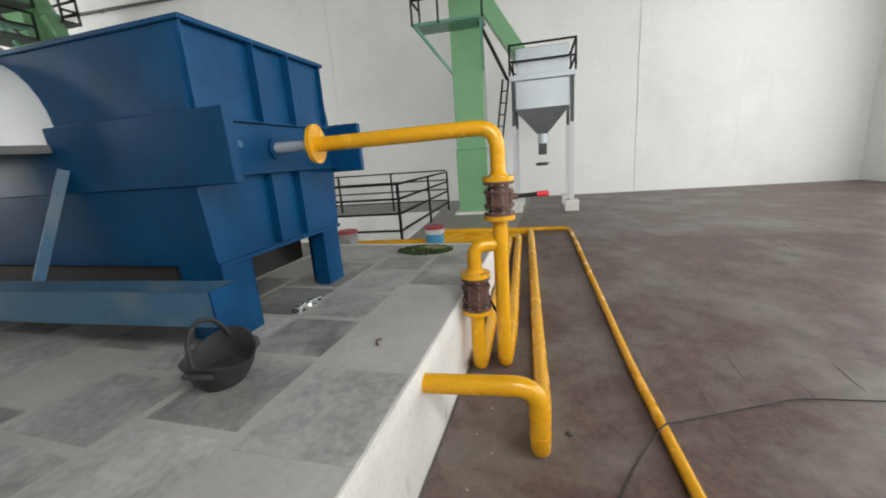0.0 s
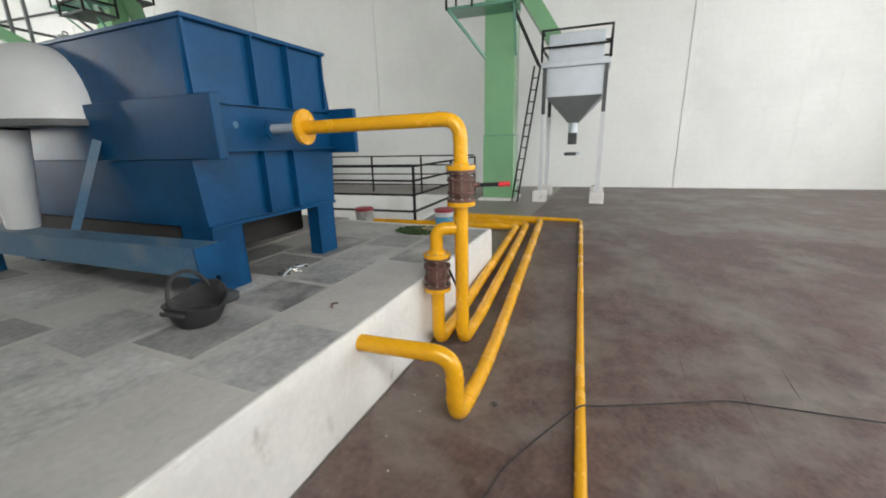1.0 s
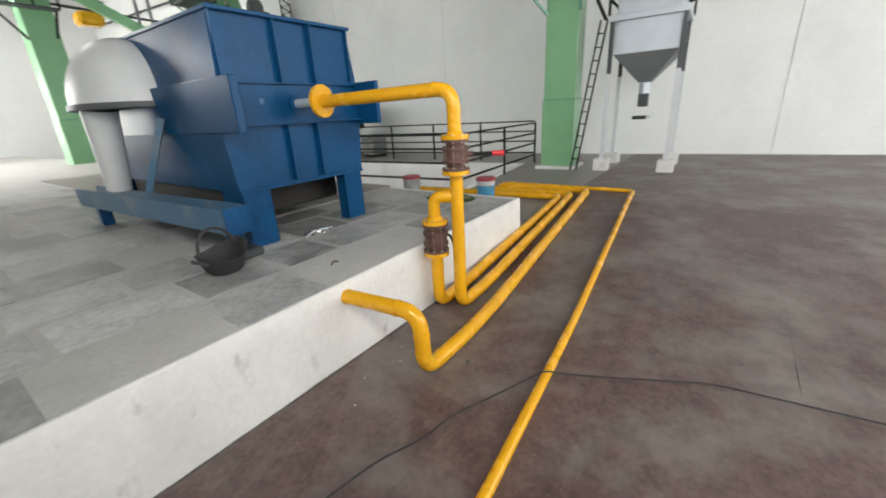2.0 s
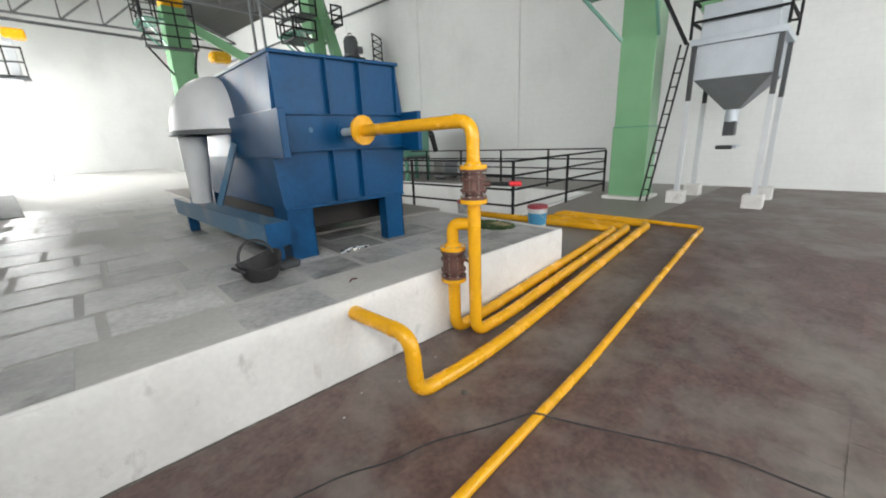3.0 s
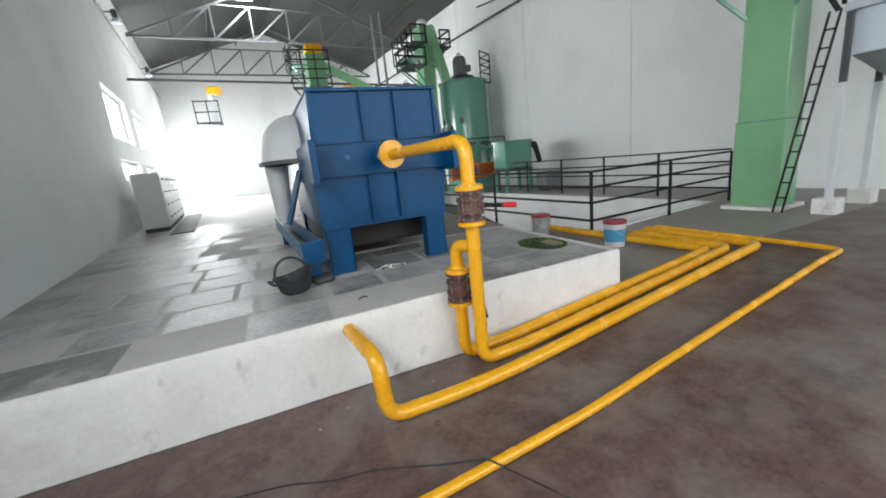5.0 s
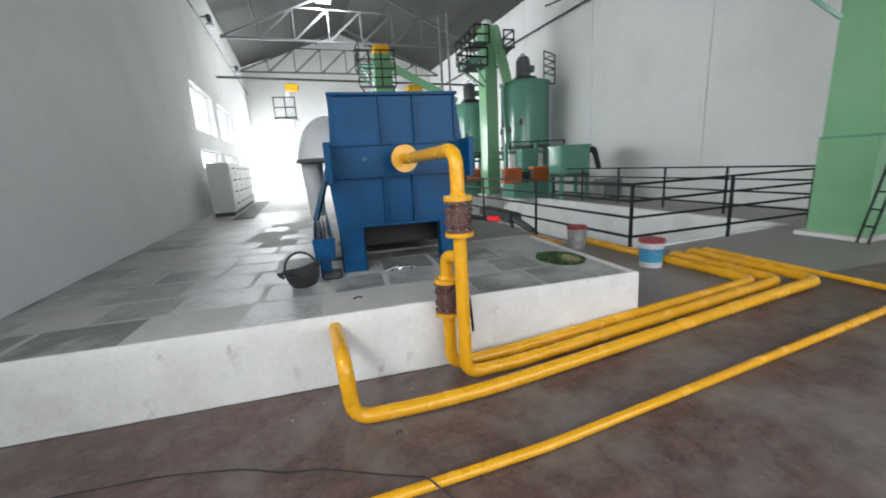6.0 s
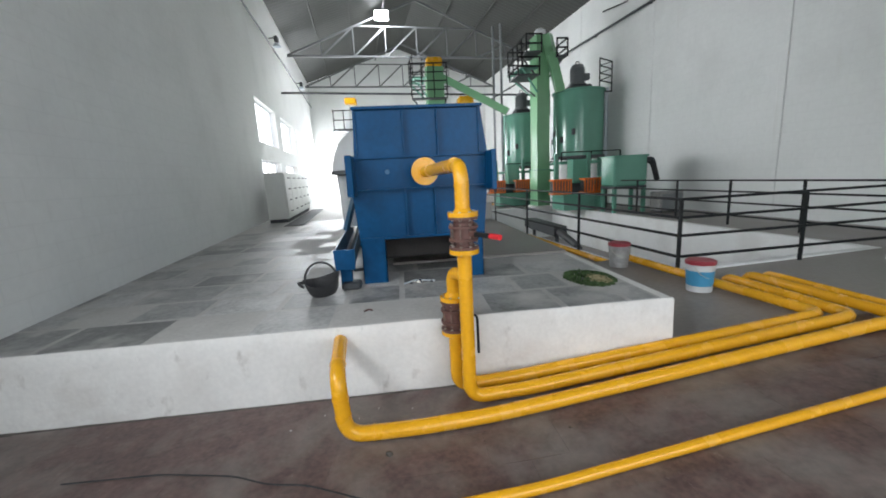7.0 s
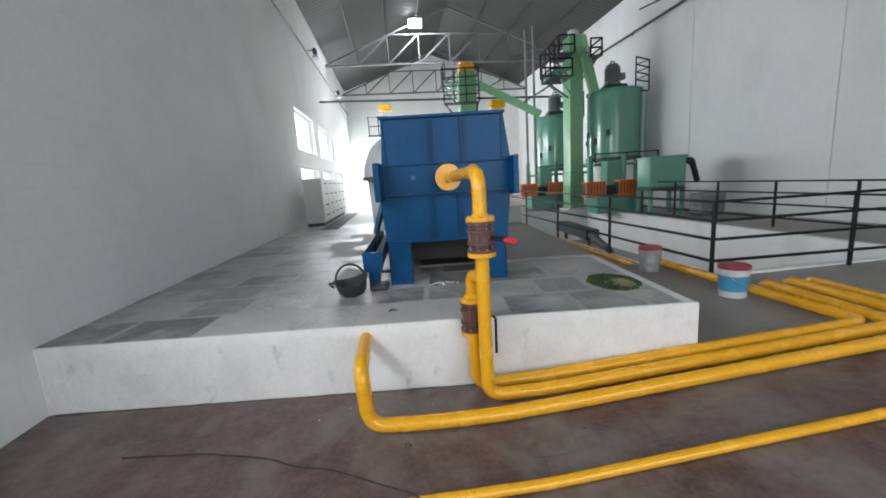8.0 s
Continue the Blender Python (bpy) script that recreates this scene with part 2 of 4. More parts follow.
def part(name, bm, material, parent, label="", smooth=False):
    ob = link(name, bm, material, None, smooth)
    ob.parent = parent
    if label:
        ob["label"] = label
    return ob


def thing(name, label, category, m=None, group=""):
    ob = new(name)
    ob.empty_display_size = 0.1
    if m is not None:
        ob.matrix_world = m
    return tagged(ob, label, category, group)


def structure(name, bm, material, label, category, m=None, smooth=False):
    return tagged(link(name, bm, material, m, smooth), label, category, kind="structure")


def floor_z(x):
    """The pit's floor: level by the machine, then rising gently to the walkway."""
    return 0.0 if x < 1.0 else min(0.26, (x - 1.0) * 0.26 / 3.3)


# ---- the hall ----
def wall_with_holes(name, length, height, holes, thick, m, label):
    """A wall along local x, from z 0, with rectangular holes (x0, x1, z0, z1) that go through it."""
    xs = sorted({0, length, *[h[0] for h in holes], *[h[1] for h in holes]})
    zs = sorted({-1.2, height, *[h[2] for h in holes], *[h[3] for h in holes]})
    bm = bmesh.new()
    solid = lambda i, j: not any(h[0] <= (xs[i] + xs[i + 1]) / 2 <= h[1] and h[2] <= (zs[j] + zs[j + 1]) / 2 <= h[3] for h in holes)
    for i in range(len(xs) - 1):
        j = 0
        while j < len(zs) - 1:
            if solid(i, j):
                k = j
                while k + 1 < len(zs) - 1 and solid(i, k + 1):
                    k += 1
                box_bm((xs[i], 0, zs[j]), (xs[i + 1], thick, zs[k + 1]), 0, bm)
                j = k
            j += 1
    bmesh.ops.remove_doubles(bm, verts=bm.verts, dist=1e-4)
    return structure(name, bm, WALL, label, "wall", m)


LENGTH, WIDTH = V1 - V0, U1 - U0
WINDOWS = [(v, 1.5, z0, z1) for v in (-6.4, -2.4, 11.6, 15.6, 19.6) for z0, z1 in ((1.85, 2.42), (2.95, 4.25))]
wall_with_holes("wall_west", LENGTH, EAVE, [(v - V0 - w, v - V0 + w, z0, z1) for v, w, z0, z1 in WINDOWS], 0.25, HALL @ pose(U0, V0, 0, 0, 0, 90), "long whitewashed plaster wall with tall window openings")
wall_with_holes("wall_east", LENGTH, EAVE, [], 0.25, HALL @ pose(U1 + 0.25, V0, 0, 0, 0, 90), "long whitewashed plaster wall with shallow pilasters")
wall_with_holes("wall_north", WIDTH, EAVE, [(0.1, 2.0, PLAT, 4.1)], 0.25, HALL @ pose(U0, V1, 0), "white end wall of the hall with a bright doorway")
wall_with_holes("wall_south", WIDTH, EAVE, [(2.6, 9.8, 0.3, 6.0)], 0.25, HALL @ pose(U0, V0 - 0.25, 0), "white end wall with a wide gateway")
for name, v in (("gable_north", V1), ("gable_south", V0 - 0.25)):
    structure(name, prism_bm([(U0, EAVE), (U1, EAVE), (UR, RIDGE)], v, v + 0.25), WALL, "white plastered gable under the roof", "wall", HALL)


def pilaster(v):
    structure("pilaster", box_bm((U1 - 0.022, v - 0.09, 0.0), (U1 + 0.004, v + 0.09, EAVE), 0.008), WALL, "shallow whitewashed pilaster on the long wall", "pilaster", HALL)


for v in (-3.8, 4.72, 8.95, 13.2, 17.45, 21.7):
    pilaster(v)


def roof_bm(u0, z0, u1, z1):
    """Corrugated sheet, ribs running down the slope."""
    bm = bmesh.new()
    n = int(LENGTH / 0.25)
    prev = None
    for i in range(2 * n + 1):
        v = V0 + i * LENGTH / (2 * n)
        dz = 0.014 if i % 2 else 0.0
        cur = [bm.verts.new(p) for p in ((u0, v, z0 + dz), (u1, v, z1 + dz), (u1, v, z1 + dz + 0.02), (u0, v, z0 + dz + 0.02))]
        if prev:
            for k in range(4):
                bm.faces.new((prev[k], prev[(k + 1) % 4], cur[(k + 1) % 4], cur[k]))
        prev = cur
    return bm


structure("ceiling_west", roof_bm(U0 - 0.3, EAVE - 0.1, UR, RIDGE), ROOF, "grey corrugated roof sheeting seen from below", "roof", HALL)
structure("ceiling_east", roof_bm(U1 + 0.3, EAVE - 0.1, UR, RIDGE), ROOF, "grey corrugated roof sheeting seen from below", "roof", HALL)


def roof_truss(v):
    """Rafters on a bottom chord, with a collar and a lattice between the two."""
    t = thing("roof_truss", "white steel roof truss, dimmed to dark grey, under grey sheeting", "truss", HALL @ pose(UR, v, EAVE - 0.62), "roof trusses")
    h, half, collar = RIDGE - EAVE + 0.42, WIDTH / 2, 1.38
    reach = half * (1 - collar / h)
    rise = lambda x: h * (1 - abs(x) / half)
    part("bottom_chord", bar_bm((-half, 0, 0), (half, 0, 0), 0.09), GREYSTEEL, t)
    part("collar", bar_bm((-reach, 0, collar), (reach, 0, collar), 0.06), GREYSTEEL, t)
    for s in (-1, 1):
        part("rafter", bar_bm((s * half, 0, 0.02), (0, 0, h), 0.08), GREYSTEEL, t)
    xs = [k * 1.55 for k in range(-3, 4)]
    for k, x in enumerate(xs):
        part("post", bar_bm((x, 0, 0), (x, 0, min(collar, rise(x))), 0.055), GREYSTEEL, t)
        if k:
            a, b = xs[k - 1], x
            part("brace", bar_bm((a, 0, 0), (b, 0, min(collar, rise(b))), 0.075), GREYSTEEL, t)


for v in (-5.5, 0.3, 6.1, 17.9, 24.3):
    roof_truss(v)


def purlin(u):
    z = EAVE + (RIDGE - EAVE) * (1 - abs(u - UR) / (WIDTH / 2)) - 0.13
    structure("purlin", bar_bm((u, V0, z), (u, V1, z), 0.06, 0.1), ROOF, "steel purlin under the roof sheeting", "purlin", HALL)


for u in (-1.2, 0.4, 2.0, 5.2, 6.8, 8.4):
    purlin(u)

# Outside the openings: plain bright distance.
structure("ground", box_bm((-90, -90, -1.5), (90, 120, -1.35)), BED, "bare ground outside the hall", "ground")

# ---- floors ----
# The raised floor of stone slabs that carries the machine.
PX0, PX1 = -2.6, 2.6
def skewed_bm(x0, x1, xb, y0, y1, z0, z1, bevel=0.0):
    """A block whose west side follows the hall's long wall."""
    bm = bmesh.new()
    A = [bm.verts.new((x, y, z0)) for x, y in ((x0, y0), (x1, y0), (x1, y1), (xb, y1))]
    B = [bm.verts.new((v.co.x, v.co.y, z1)) for v in A]
    bm.faces.new(list(reversed(A)))
    top = bm.faces.new(B)
    for k in range(4):
        bm.faces.new((A[k], A[(k + 1) % 4], B[(k + 1) % 4], B[k]))
    if bevel:
        bmesh.ops.bevel(bm, geom=list(top.edges), offset=bevel, segments=2, affect="EDGES")
    return bm


bm = skewed_bm(-2.72, PX1, -5.25, 0.0, 26.2, -1.2, PLAT - 0.004, 0.012)
structure("plinth", bm, PLINTH, "raised whitewashed concrete plinth with a worn edge", "plinth")
structure("screed", skewed_bm(-2.70, PX1 - 0.10, -5.23, 0.016, 26.1, PLAT - 0.024, PLAT - 0.001), SCREED, "pale cement screed between the stone slabs", "floor")
structure("floor_patch", box_bm((0.30, 1.98, PLAT - 0.004), (PX1 - 0.04, 10.0, PLAT + 0.030), 0.006), HALLFLOOR, "brown cement floor beside the machine", "floor")

# Uneven plaster on the plinth's face, and the grimy fillet at its foot.
def plaster_bm(x0, x1, z1, step=0.045):
    bm = bmesh.new()
    nx, nz = int((x1 - x0) / step), 12
    rows = []
    for j in range(nz + 1):
        z = z1 * j / nz
        row = []
        for i in range(nx + 1):
            x = x0 + (x1 - x0) * i / nx
            d = 0.006 * noise.noise((x * 2.1, z * 3.0, 0.3)) + 0.003 * noise.noise((x * 9, z * 9, 4.0))
            edge = 0.012 * max(0.0, (z - z1 + 0.03) / 0.03) ** 2
            row.append(bm.verts.new((x, -0.008 - d + edge, z + (0.004 * noise.noise((x * 5, 1, 7)) if j == nz else 0.0))))
        rows.append(row)
    for a, b in zip(rows, rows[1:]):
        for k in range(nx):
            bm.faces.new((a[k], a[k + 1], b[k + 1], b[k]))
    back = [bm.verts.new((v.co.x, 0.03, v.co.z)) for v in rows[-1]]
    for k in range(nx):
        bm.faces.new((rows[-1][k], rows[-1][k + 1], back[k + 1], back[k]))
    return bm


plinth = bpy.data.objects["plinth"]
part("plaster", plaster_bm(-2.6, PX1 - 0.004, PLAT - 0.004), PLINTH, plinth, "uneven whitewashed plaster face", True)
bm = bmesh.new()
prev = None
for i in range(150):
    x = -2.6 + i * (PX1 + 2.6) / 149
    r = 0.007 + 0.009 * abs(noise.noise((x * 6, 2.0, 0)))
    z = max(0.0, (x - 1.0) * 0.26 / 3.3)
    cur = [bm.verts.new((x, -0.012, z + r)), bm.verts.new((x, -0.016 - r, z + 0.35 * r)), bm.verts.new((x, -0.018 - 1.6 * r, z - 0.003))]
    if prev:
        for k in range(2):
            bm.faces.new((prev[k], cur[k], cur[k + 1], prev[k + 1]))
    prev = cur
structure("skirting", bm, GRIME, "grimy mortar fillet at the foot of the plinth", "fillet", smooth=True)

# The lower floor in front, which rises to the walkway.
def ramp_bm(y0, y1, x0, x1, step=0.4):
    bm = bmesh.new()
    n = max(1, int((x1 - x0) / step))
    top = [[bm.verts.new((x0 + (x1 - x0) * i / n, y, floor_z(x0 + (x1 - x0) * i / n) - 0.004)) for y in (y0, y1)] for i in range(n + 1)]
    bot = [[bm.verts.new((x0 + (x1 - x0) * i / n, y, -1.2)) for y in (y0, y1)] for i in range(n + 1)]
    for a, b, c, d in zip(top, top[1:], bot, bot[1:]):
        bm.faces.new((a[0], b[0], b[1], a[1]))
        bm.faces.new((c[1], d[1], d[0], c[0]))
        bm.faces.new((a[0], c[0], d[0], b[0]))
        bm.faces.new((a[1], b[1], d[1], c[1]))
    bm.faces.new((top[0][0], top[0][1], bot[0][1], bot[0][0]))
    bm.faces.new((top[-1][1], top[-1][0], bot[-1][0], bot[-1][1]))
    return bm


# The sunken bay follows the hall's own axes: its near corner, width, length and depth.
STEP = 0.05
BAY = pose(4.02, 1.74, 0, 0, 0, ASKEW)
BAYW, BAYL, DEPTH = 3.45, 10.0, -0.95


def slab_floor(name, corners, label):
    """A floor with these corners, whose top follows the lower floor's rise."""
    bm = bmesh.new()
    A = [bm.verts.new((x, y, floor_z(x) - 0.004)) for x, y in corners]
    B = [bm.verts.new((x, y, -1.2)) for x, y in corners]
    bm.faces.new(A), bm.faces.new(list(reversed(B)))
    for k in range(len(A)):
        j = (k + 1) % len(A)
        bm.faces.new((A[j], A[k], B[k], B[j]))
    return structure(name, bm, HALLFLOOR, label, "floor")


def bay(x, y):
    p = BAY @ Vector((x, y, 0))
    return (p.x, p.y)


NW, NE, FW, FE = bay(0, 0), bay(BAYW, 0), bay(0, BAYL), bay(BAYW, BAYL)
structure("floor_front", ramp_bm(-9.0, 0.0, -2.7, 11.2), TILE, "brown tiled lower floor before the plinth", "floor")
structure("floor_walkway", ramp_bm(0.0, 1.70, PX1, 10.2), HALLFLOOR, "grey-brown walkway floor beside the plinth", "floor")
EDGE = bay(0, 1.08)
slab_floor("floor_strip", [(PX1, 1.70), (4.02, 1.70), NW, EDGE, (PX1, EDGE[1])], "narrow grey-brown floor beside the plinth")
bm = bmesh.new()
prev = None
for x, y in ((PX1, EDGE[1]), EDGE, FW, (PX1, FW[1])):
    cur = [bm.verts.new((x, y, STEP)), bm.verts.new((x, y, -1.2))]
    if prev:
        bm.faces.new((prev[0], prev[1], cur[1], cur[0]))
    prev = cur
bm.verts.ensure_lookup_table()
bm.faces.new([bm.verts[k] for k in (0, 2, 4, 6)]), bm.faces.new((bm.verts[6], bm.verts[7], bm.verts[1], bm.verts[0])), bm.faces.new([bm.verts[k] for k in (7, 5, 3, 1)])
structure("floor_lower_strip", bm, SCREED, "pale cement strip a step lower along the bay", "floor")
slab_floor("floor_east", [(4.02, 1.70), (10.2, 1.70), (7.6, 26.4), (FE[0], 26.2), FE, NE, NW], "grey-brown floor beyond the sunken bay")
slab_floor("floor_back", [(PX1, FW[1]), FW, FE, (FE[0], 26.2), (PX1, 26.2)], "grey-brown floor at the back of the hall")
structure("floor_bay", box_bm((0, 0, -1.2), (BAYW, BAYL, DEPTH)), HALLFLOOR, "floor of the sunken bay", "floor", BAY)
for lo, hi in (((BAYW - 0.12, 0.12, DEPTH), (BAYW + 0.02, BAYL - 0.12, 0.265)), ((-0.02, 0.12, DEPTH), (0.12, 1.08, 0.262)), ((-0.02, 1.08, DEPTH), (0.12, BAYL - 0.12, STEP + 0.03)), ((-0.02, -0.02, DEPTH), (BAYW + 0.02, 0.12, 0.262)), ((-0.02, BAYL - 0.12, DEPTH), (BAYW + 0.02, BAYL, 0.262))):
    structure("kerb", box_bm(lo, hi, 0.01), KERB, "whitewashed side of the sunken bay", "kerb", BAY)

# ---- gas pipework ----
R = 0.049


def flange_bm(c, axis, r, thick, seg=28):
    a = Vector(axis).normalized() * thick / 2
    return cyl_bm(Vector(c) - a, Vector(c) + a, r, seg=seg)


def bolts(parent, c, axis, r, n, length, size=0.011, material=None):
    """Bolts round a flange, each a part of its own."""
    ax = Vector(axis).normalized()
    u = ax.orthogonal().normalized()
    w = ax.cross(u)
    for k in range(n):
        a = 2 * math.pi * (k + 0.5) / n
        p = Vector(c) + r * (math.cos(a) * u + math.sin(a) * w)
        bm = cyl_bm(p - ax * length / 2, p + ax * length / 2, size * 0.6, seg=6)
        for s in (-1, 1):
            q = p + ax * s * (length / 2 - 0.008)
            cyl_bm(q - ax * 0.007, q + ax * 0.007, size, seg=6, bm=bm)
        part("bolt", bm, material or BOLT, parent)


def ball_valve(x, y, z0, z1, label, handle):
    """A flanged iron ball valve on an upright pipe, between the pipe's own flanges."""
    t = thing("ball_valve", label, "valve", pose(x, y, 0))
    h = z1 - z0
    part("flange", flange_bm((0, 0, z0 + 0.012), (0, 0, 1), 0.098, 0.02), IRON, t, smooth=True)
    part("flange", flange_bm((0, 0, z1 - 0.012), (0, 0, 1), 0.098, 0.02), IRON, t, smooth=True)
    bm = cyl_bm((0, 0, z0 + 0.02), (0, 0, z1 - 0.02), 0.066, seg=24)
    cyl_bm((0, 0, z0 + h * 0.28), (0, 0, z1 - h * 0.28), 0.078, seg=24, bm=bm)
    for q in (0.30, 0.68):
        cyl_bm((0, 0, z0 + h * q - 0.008), (0, 0, z0 + h * q + 0.008), 0.098, seg=24, bm=bm)
    part("body", bm, IRON, t, smooth=True)
    bolts(t, (0, 0, z0 + h * 0.49), (0, 0, 1), 0.084, 8, h * 0.60, 0.009, ROD)
    bolts(t, (0, 0, z1 + 0.002), (0, 0, 1), 0.082, 8, 0.062, 0.010)
    bolts(t, (0, 0, z0 - 0.002), (0, 0, 1), 0.082, 8, 0.062, 0.010)
    handle(t, (z0 + z1) / 2)
    return t


def long_lever(t, z):
    d = Vector((0.49, -0.87, 0)).normalized()
    up = Vector((0, 0, z))
    part("stem", cyl_bm(d * 0.06 + up, d * 0.125 + up, 0.02), IRON, t, smooth=True)
    lever = part("lever", bar_bm(d * 0.12 + up, d * 0.27 + up, 0.03, 0.026), BLACK, t, "black steel lever")
    part("grip", tube_bm([d * 0.26 + up, d * 0.345 + up], 0.018, 0, 10), RED, lever, "red rubber grip", True)


def short_lever(t, z):
    part("stem", cyl_bm((0.06, 0.0, z), (0.14, 0.0, z), 0.018), IRON, t, smooth=True)
    part("lever", tube_bm([(0.13, 0.0, z - 0.01), (0.165, -0.02, z - 0.025), (0.145, -0.14, z - 0.255)], 0.010, 0.03, 8), BLACK, t, "black bent steel lever", True)


VX, VY = 0.84, -0.285
AX, AY = 0.775, -0.115
VT, VB, AT, AB = 1.368, 1.145, 0.748, 0.515


def floor_run(x0, y0, xc, yc, yend):
    """A pipe lying on the floor from x0 to the corner, then along the bay."""
    pts = []
    n = 9
    for i in range(n + 1):
        q = i / n
        x = x0 + (xc - x0) * q
        pts.append((x, y0 + (yc - y0) * q, floor_z(x) + R + 0.012))
    pts.append((xc, yend, floor_z(xc) + R + 0.012))
    pts.append((xc, yend, -0.3))
    return pts


def floor_pipe(x0, y0, xc, yc, yend, before=()):
    return rounded(list(before) + [p for p in floor_run(x0, y0, xc, yc, yend)], 0.15)


# main riser
t = thing("gas_pipe", "glossy yellow gas pipe with a flanged riser", "pipe", group="gas pipes")
part("pipe", tube_bm([(VX, VY, VB - 0.02)] + [(VX, VY, 0.4)] + [(VX, VY, R + 0.012)] + floor_run(1.3, -0.285, 4.15, -0.12, 1.2)[0:], R, 0.12), YELLOW, t, smooth=True)
part("flange", flange_bm((VX, VY, VB - 0.012), (0, 0, 1), 0.100, 0.030), YELLOW, t, smooth=True)
neck = tube_bm([(AX, AY, AT + 0.02), (AX, AY, AT + 0.205), (VX, VY + 0.03, AT + 0.205)], R * 0.96, 0.15)
part("branch", neck, YELLOW, t, "yellow swan-neck branch", True)
part("flange", flange_bm((AX, AY, AT + 0.012), (0, 0, 1), 0.098, 0.030), YELLOW, t, smooth=True)
part("hub", cyl_bm((AX, AY, AT + 0.02), (AX, AY, AT + 0.055), 0.075, R), YELLOW, t, smooth=True)

t = thing("gas_pipe", "glossy yellow pipe elbow feeding the blue machine", "pipe", group="gas pipes")
part("pipe", tube_bm([(VX, VY, VT + 0.02), (VX, VY, 1.70), (0.692, 0.90, 1.678)], R, 0.135), YELLOW, t, smooth=True)
part("flange", flange_bm((VX, VY, VT + 0.012), (0, 0, 1), 0.100, 0.030), YELLOW, t, smooth=True)
part("hub", cyl_bm((VX, VY, VT + 0.02), (VX, VY, VT + 0.05), 0.07, R), YELLOW, t, smooth=True)
part("weld_bead", cyl_bm((VX, VY, 1.555), (VX, VY, 1.567), R + 0.003), YELLOW, t, smooth=True)
part("weld_bead", cyl_bm((0.822, -0.145, 1.699), (0.8205, -0.133, 1.699), R + 0.003), YELLOW, t, smooth=True)
part("flange", flange_bm((0.69, 0.90, 1.682), (-0.12, 1, -0.01), 0.128, 0.03, 36), YELLOW, t, "wide yellow disc flange", True)
part("nipple", cyl_bm((0.685, 0.93, 1.68), (0.655, 1.2, 1.677), 0.036), STEEL, t, "bare steel nipple", True)

t = thing("gas_pipe", "yellow gas pipe rising to a low valve", "pipe", group="gas pipes")
part("pipe", tube_bm([(AX, AY, AB - 0.02), (AX, AY, 0.3), (AX, AY, R + 0.012)] + floor_run(1.25, -0.10, 3.99, 0.0, 0.4)[:-2] + [(3.76, 2.72, floor_z(3.76) + 0.07), (3.75, 2.84, STEP + R + 0.012), (3.20, 8.8, STEP + R + 0.012), (3.20, 8.8, -0.3)], R, 0.12), YELLOW, t, smooth=True)
part("flange", flange_bm((AX, AY, AB - 0.012), (0, 0, 1), 0.098, 0.030), YELLOW, t, smooth=True)

t = thing("gas_pipe", "yellow gas pipe coming out of the plinth", "pipe", group="gas pipes")
part("pipe", tube_bm([(-0.08, 0.05, 0.466), (-0.02, -0.555, 0.468), (0.0, -0.555, R + 0.012)] + floor_run(0.45, -0.556, 4.42, -0.28, 1.2), R, 0.13), YELLOW, t, smooth=True)

for a, b in (((-0.036, -0.398, 0.467), (-0.035, -0.407, 0.467)), ((-0.0127, -0.555, 0.322), (-0.0123, -0.555, 0.312)), ((-0.0071, -0.555, 0.205), (-0.0066, -0.555, 0.196)), ((0.17, -0.555, 0.061), (0.179, -0.555, 0.061))):
    part("weld_bead", cyl_bm(a, b, R + 0.0035), YELLOW, t, smooth=True)

t = thing("gas_pipe", "slim yellow pipe lying on the brown floor", "pipe", group="gas pipes")
part("pipe", tube_bm([(-2.3, -1.385, 0.034), (0.3, -1.19, 0.034)] + [(p[0], p[1], p[2] - 0.027) for p in floor_run(0.6, -1.167, 4.75, -0.857, 1.3)], 0.029, 0.13), YELLOW, t, smooth=True)

ball_valve(VX, VY, VB, VT, "brown flanged iron valve with a red-gripped lever", long_lever)
ball_valve(AX, AY, AB, AT, "low brown flanged iron valve with a bent lever", short_lever)

# ---- the blue machine ----
MY = 1.19


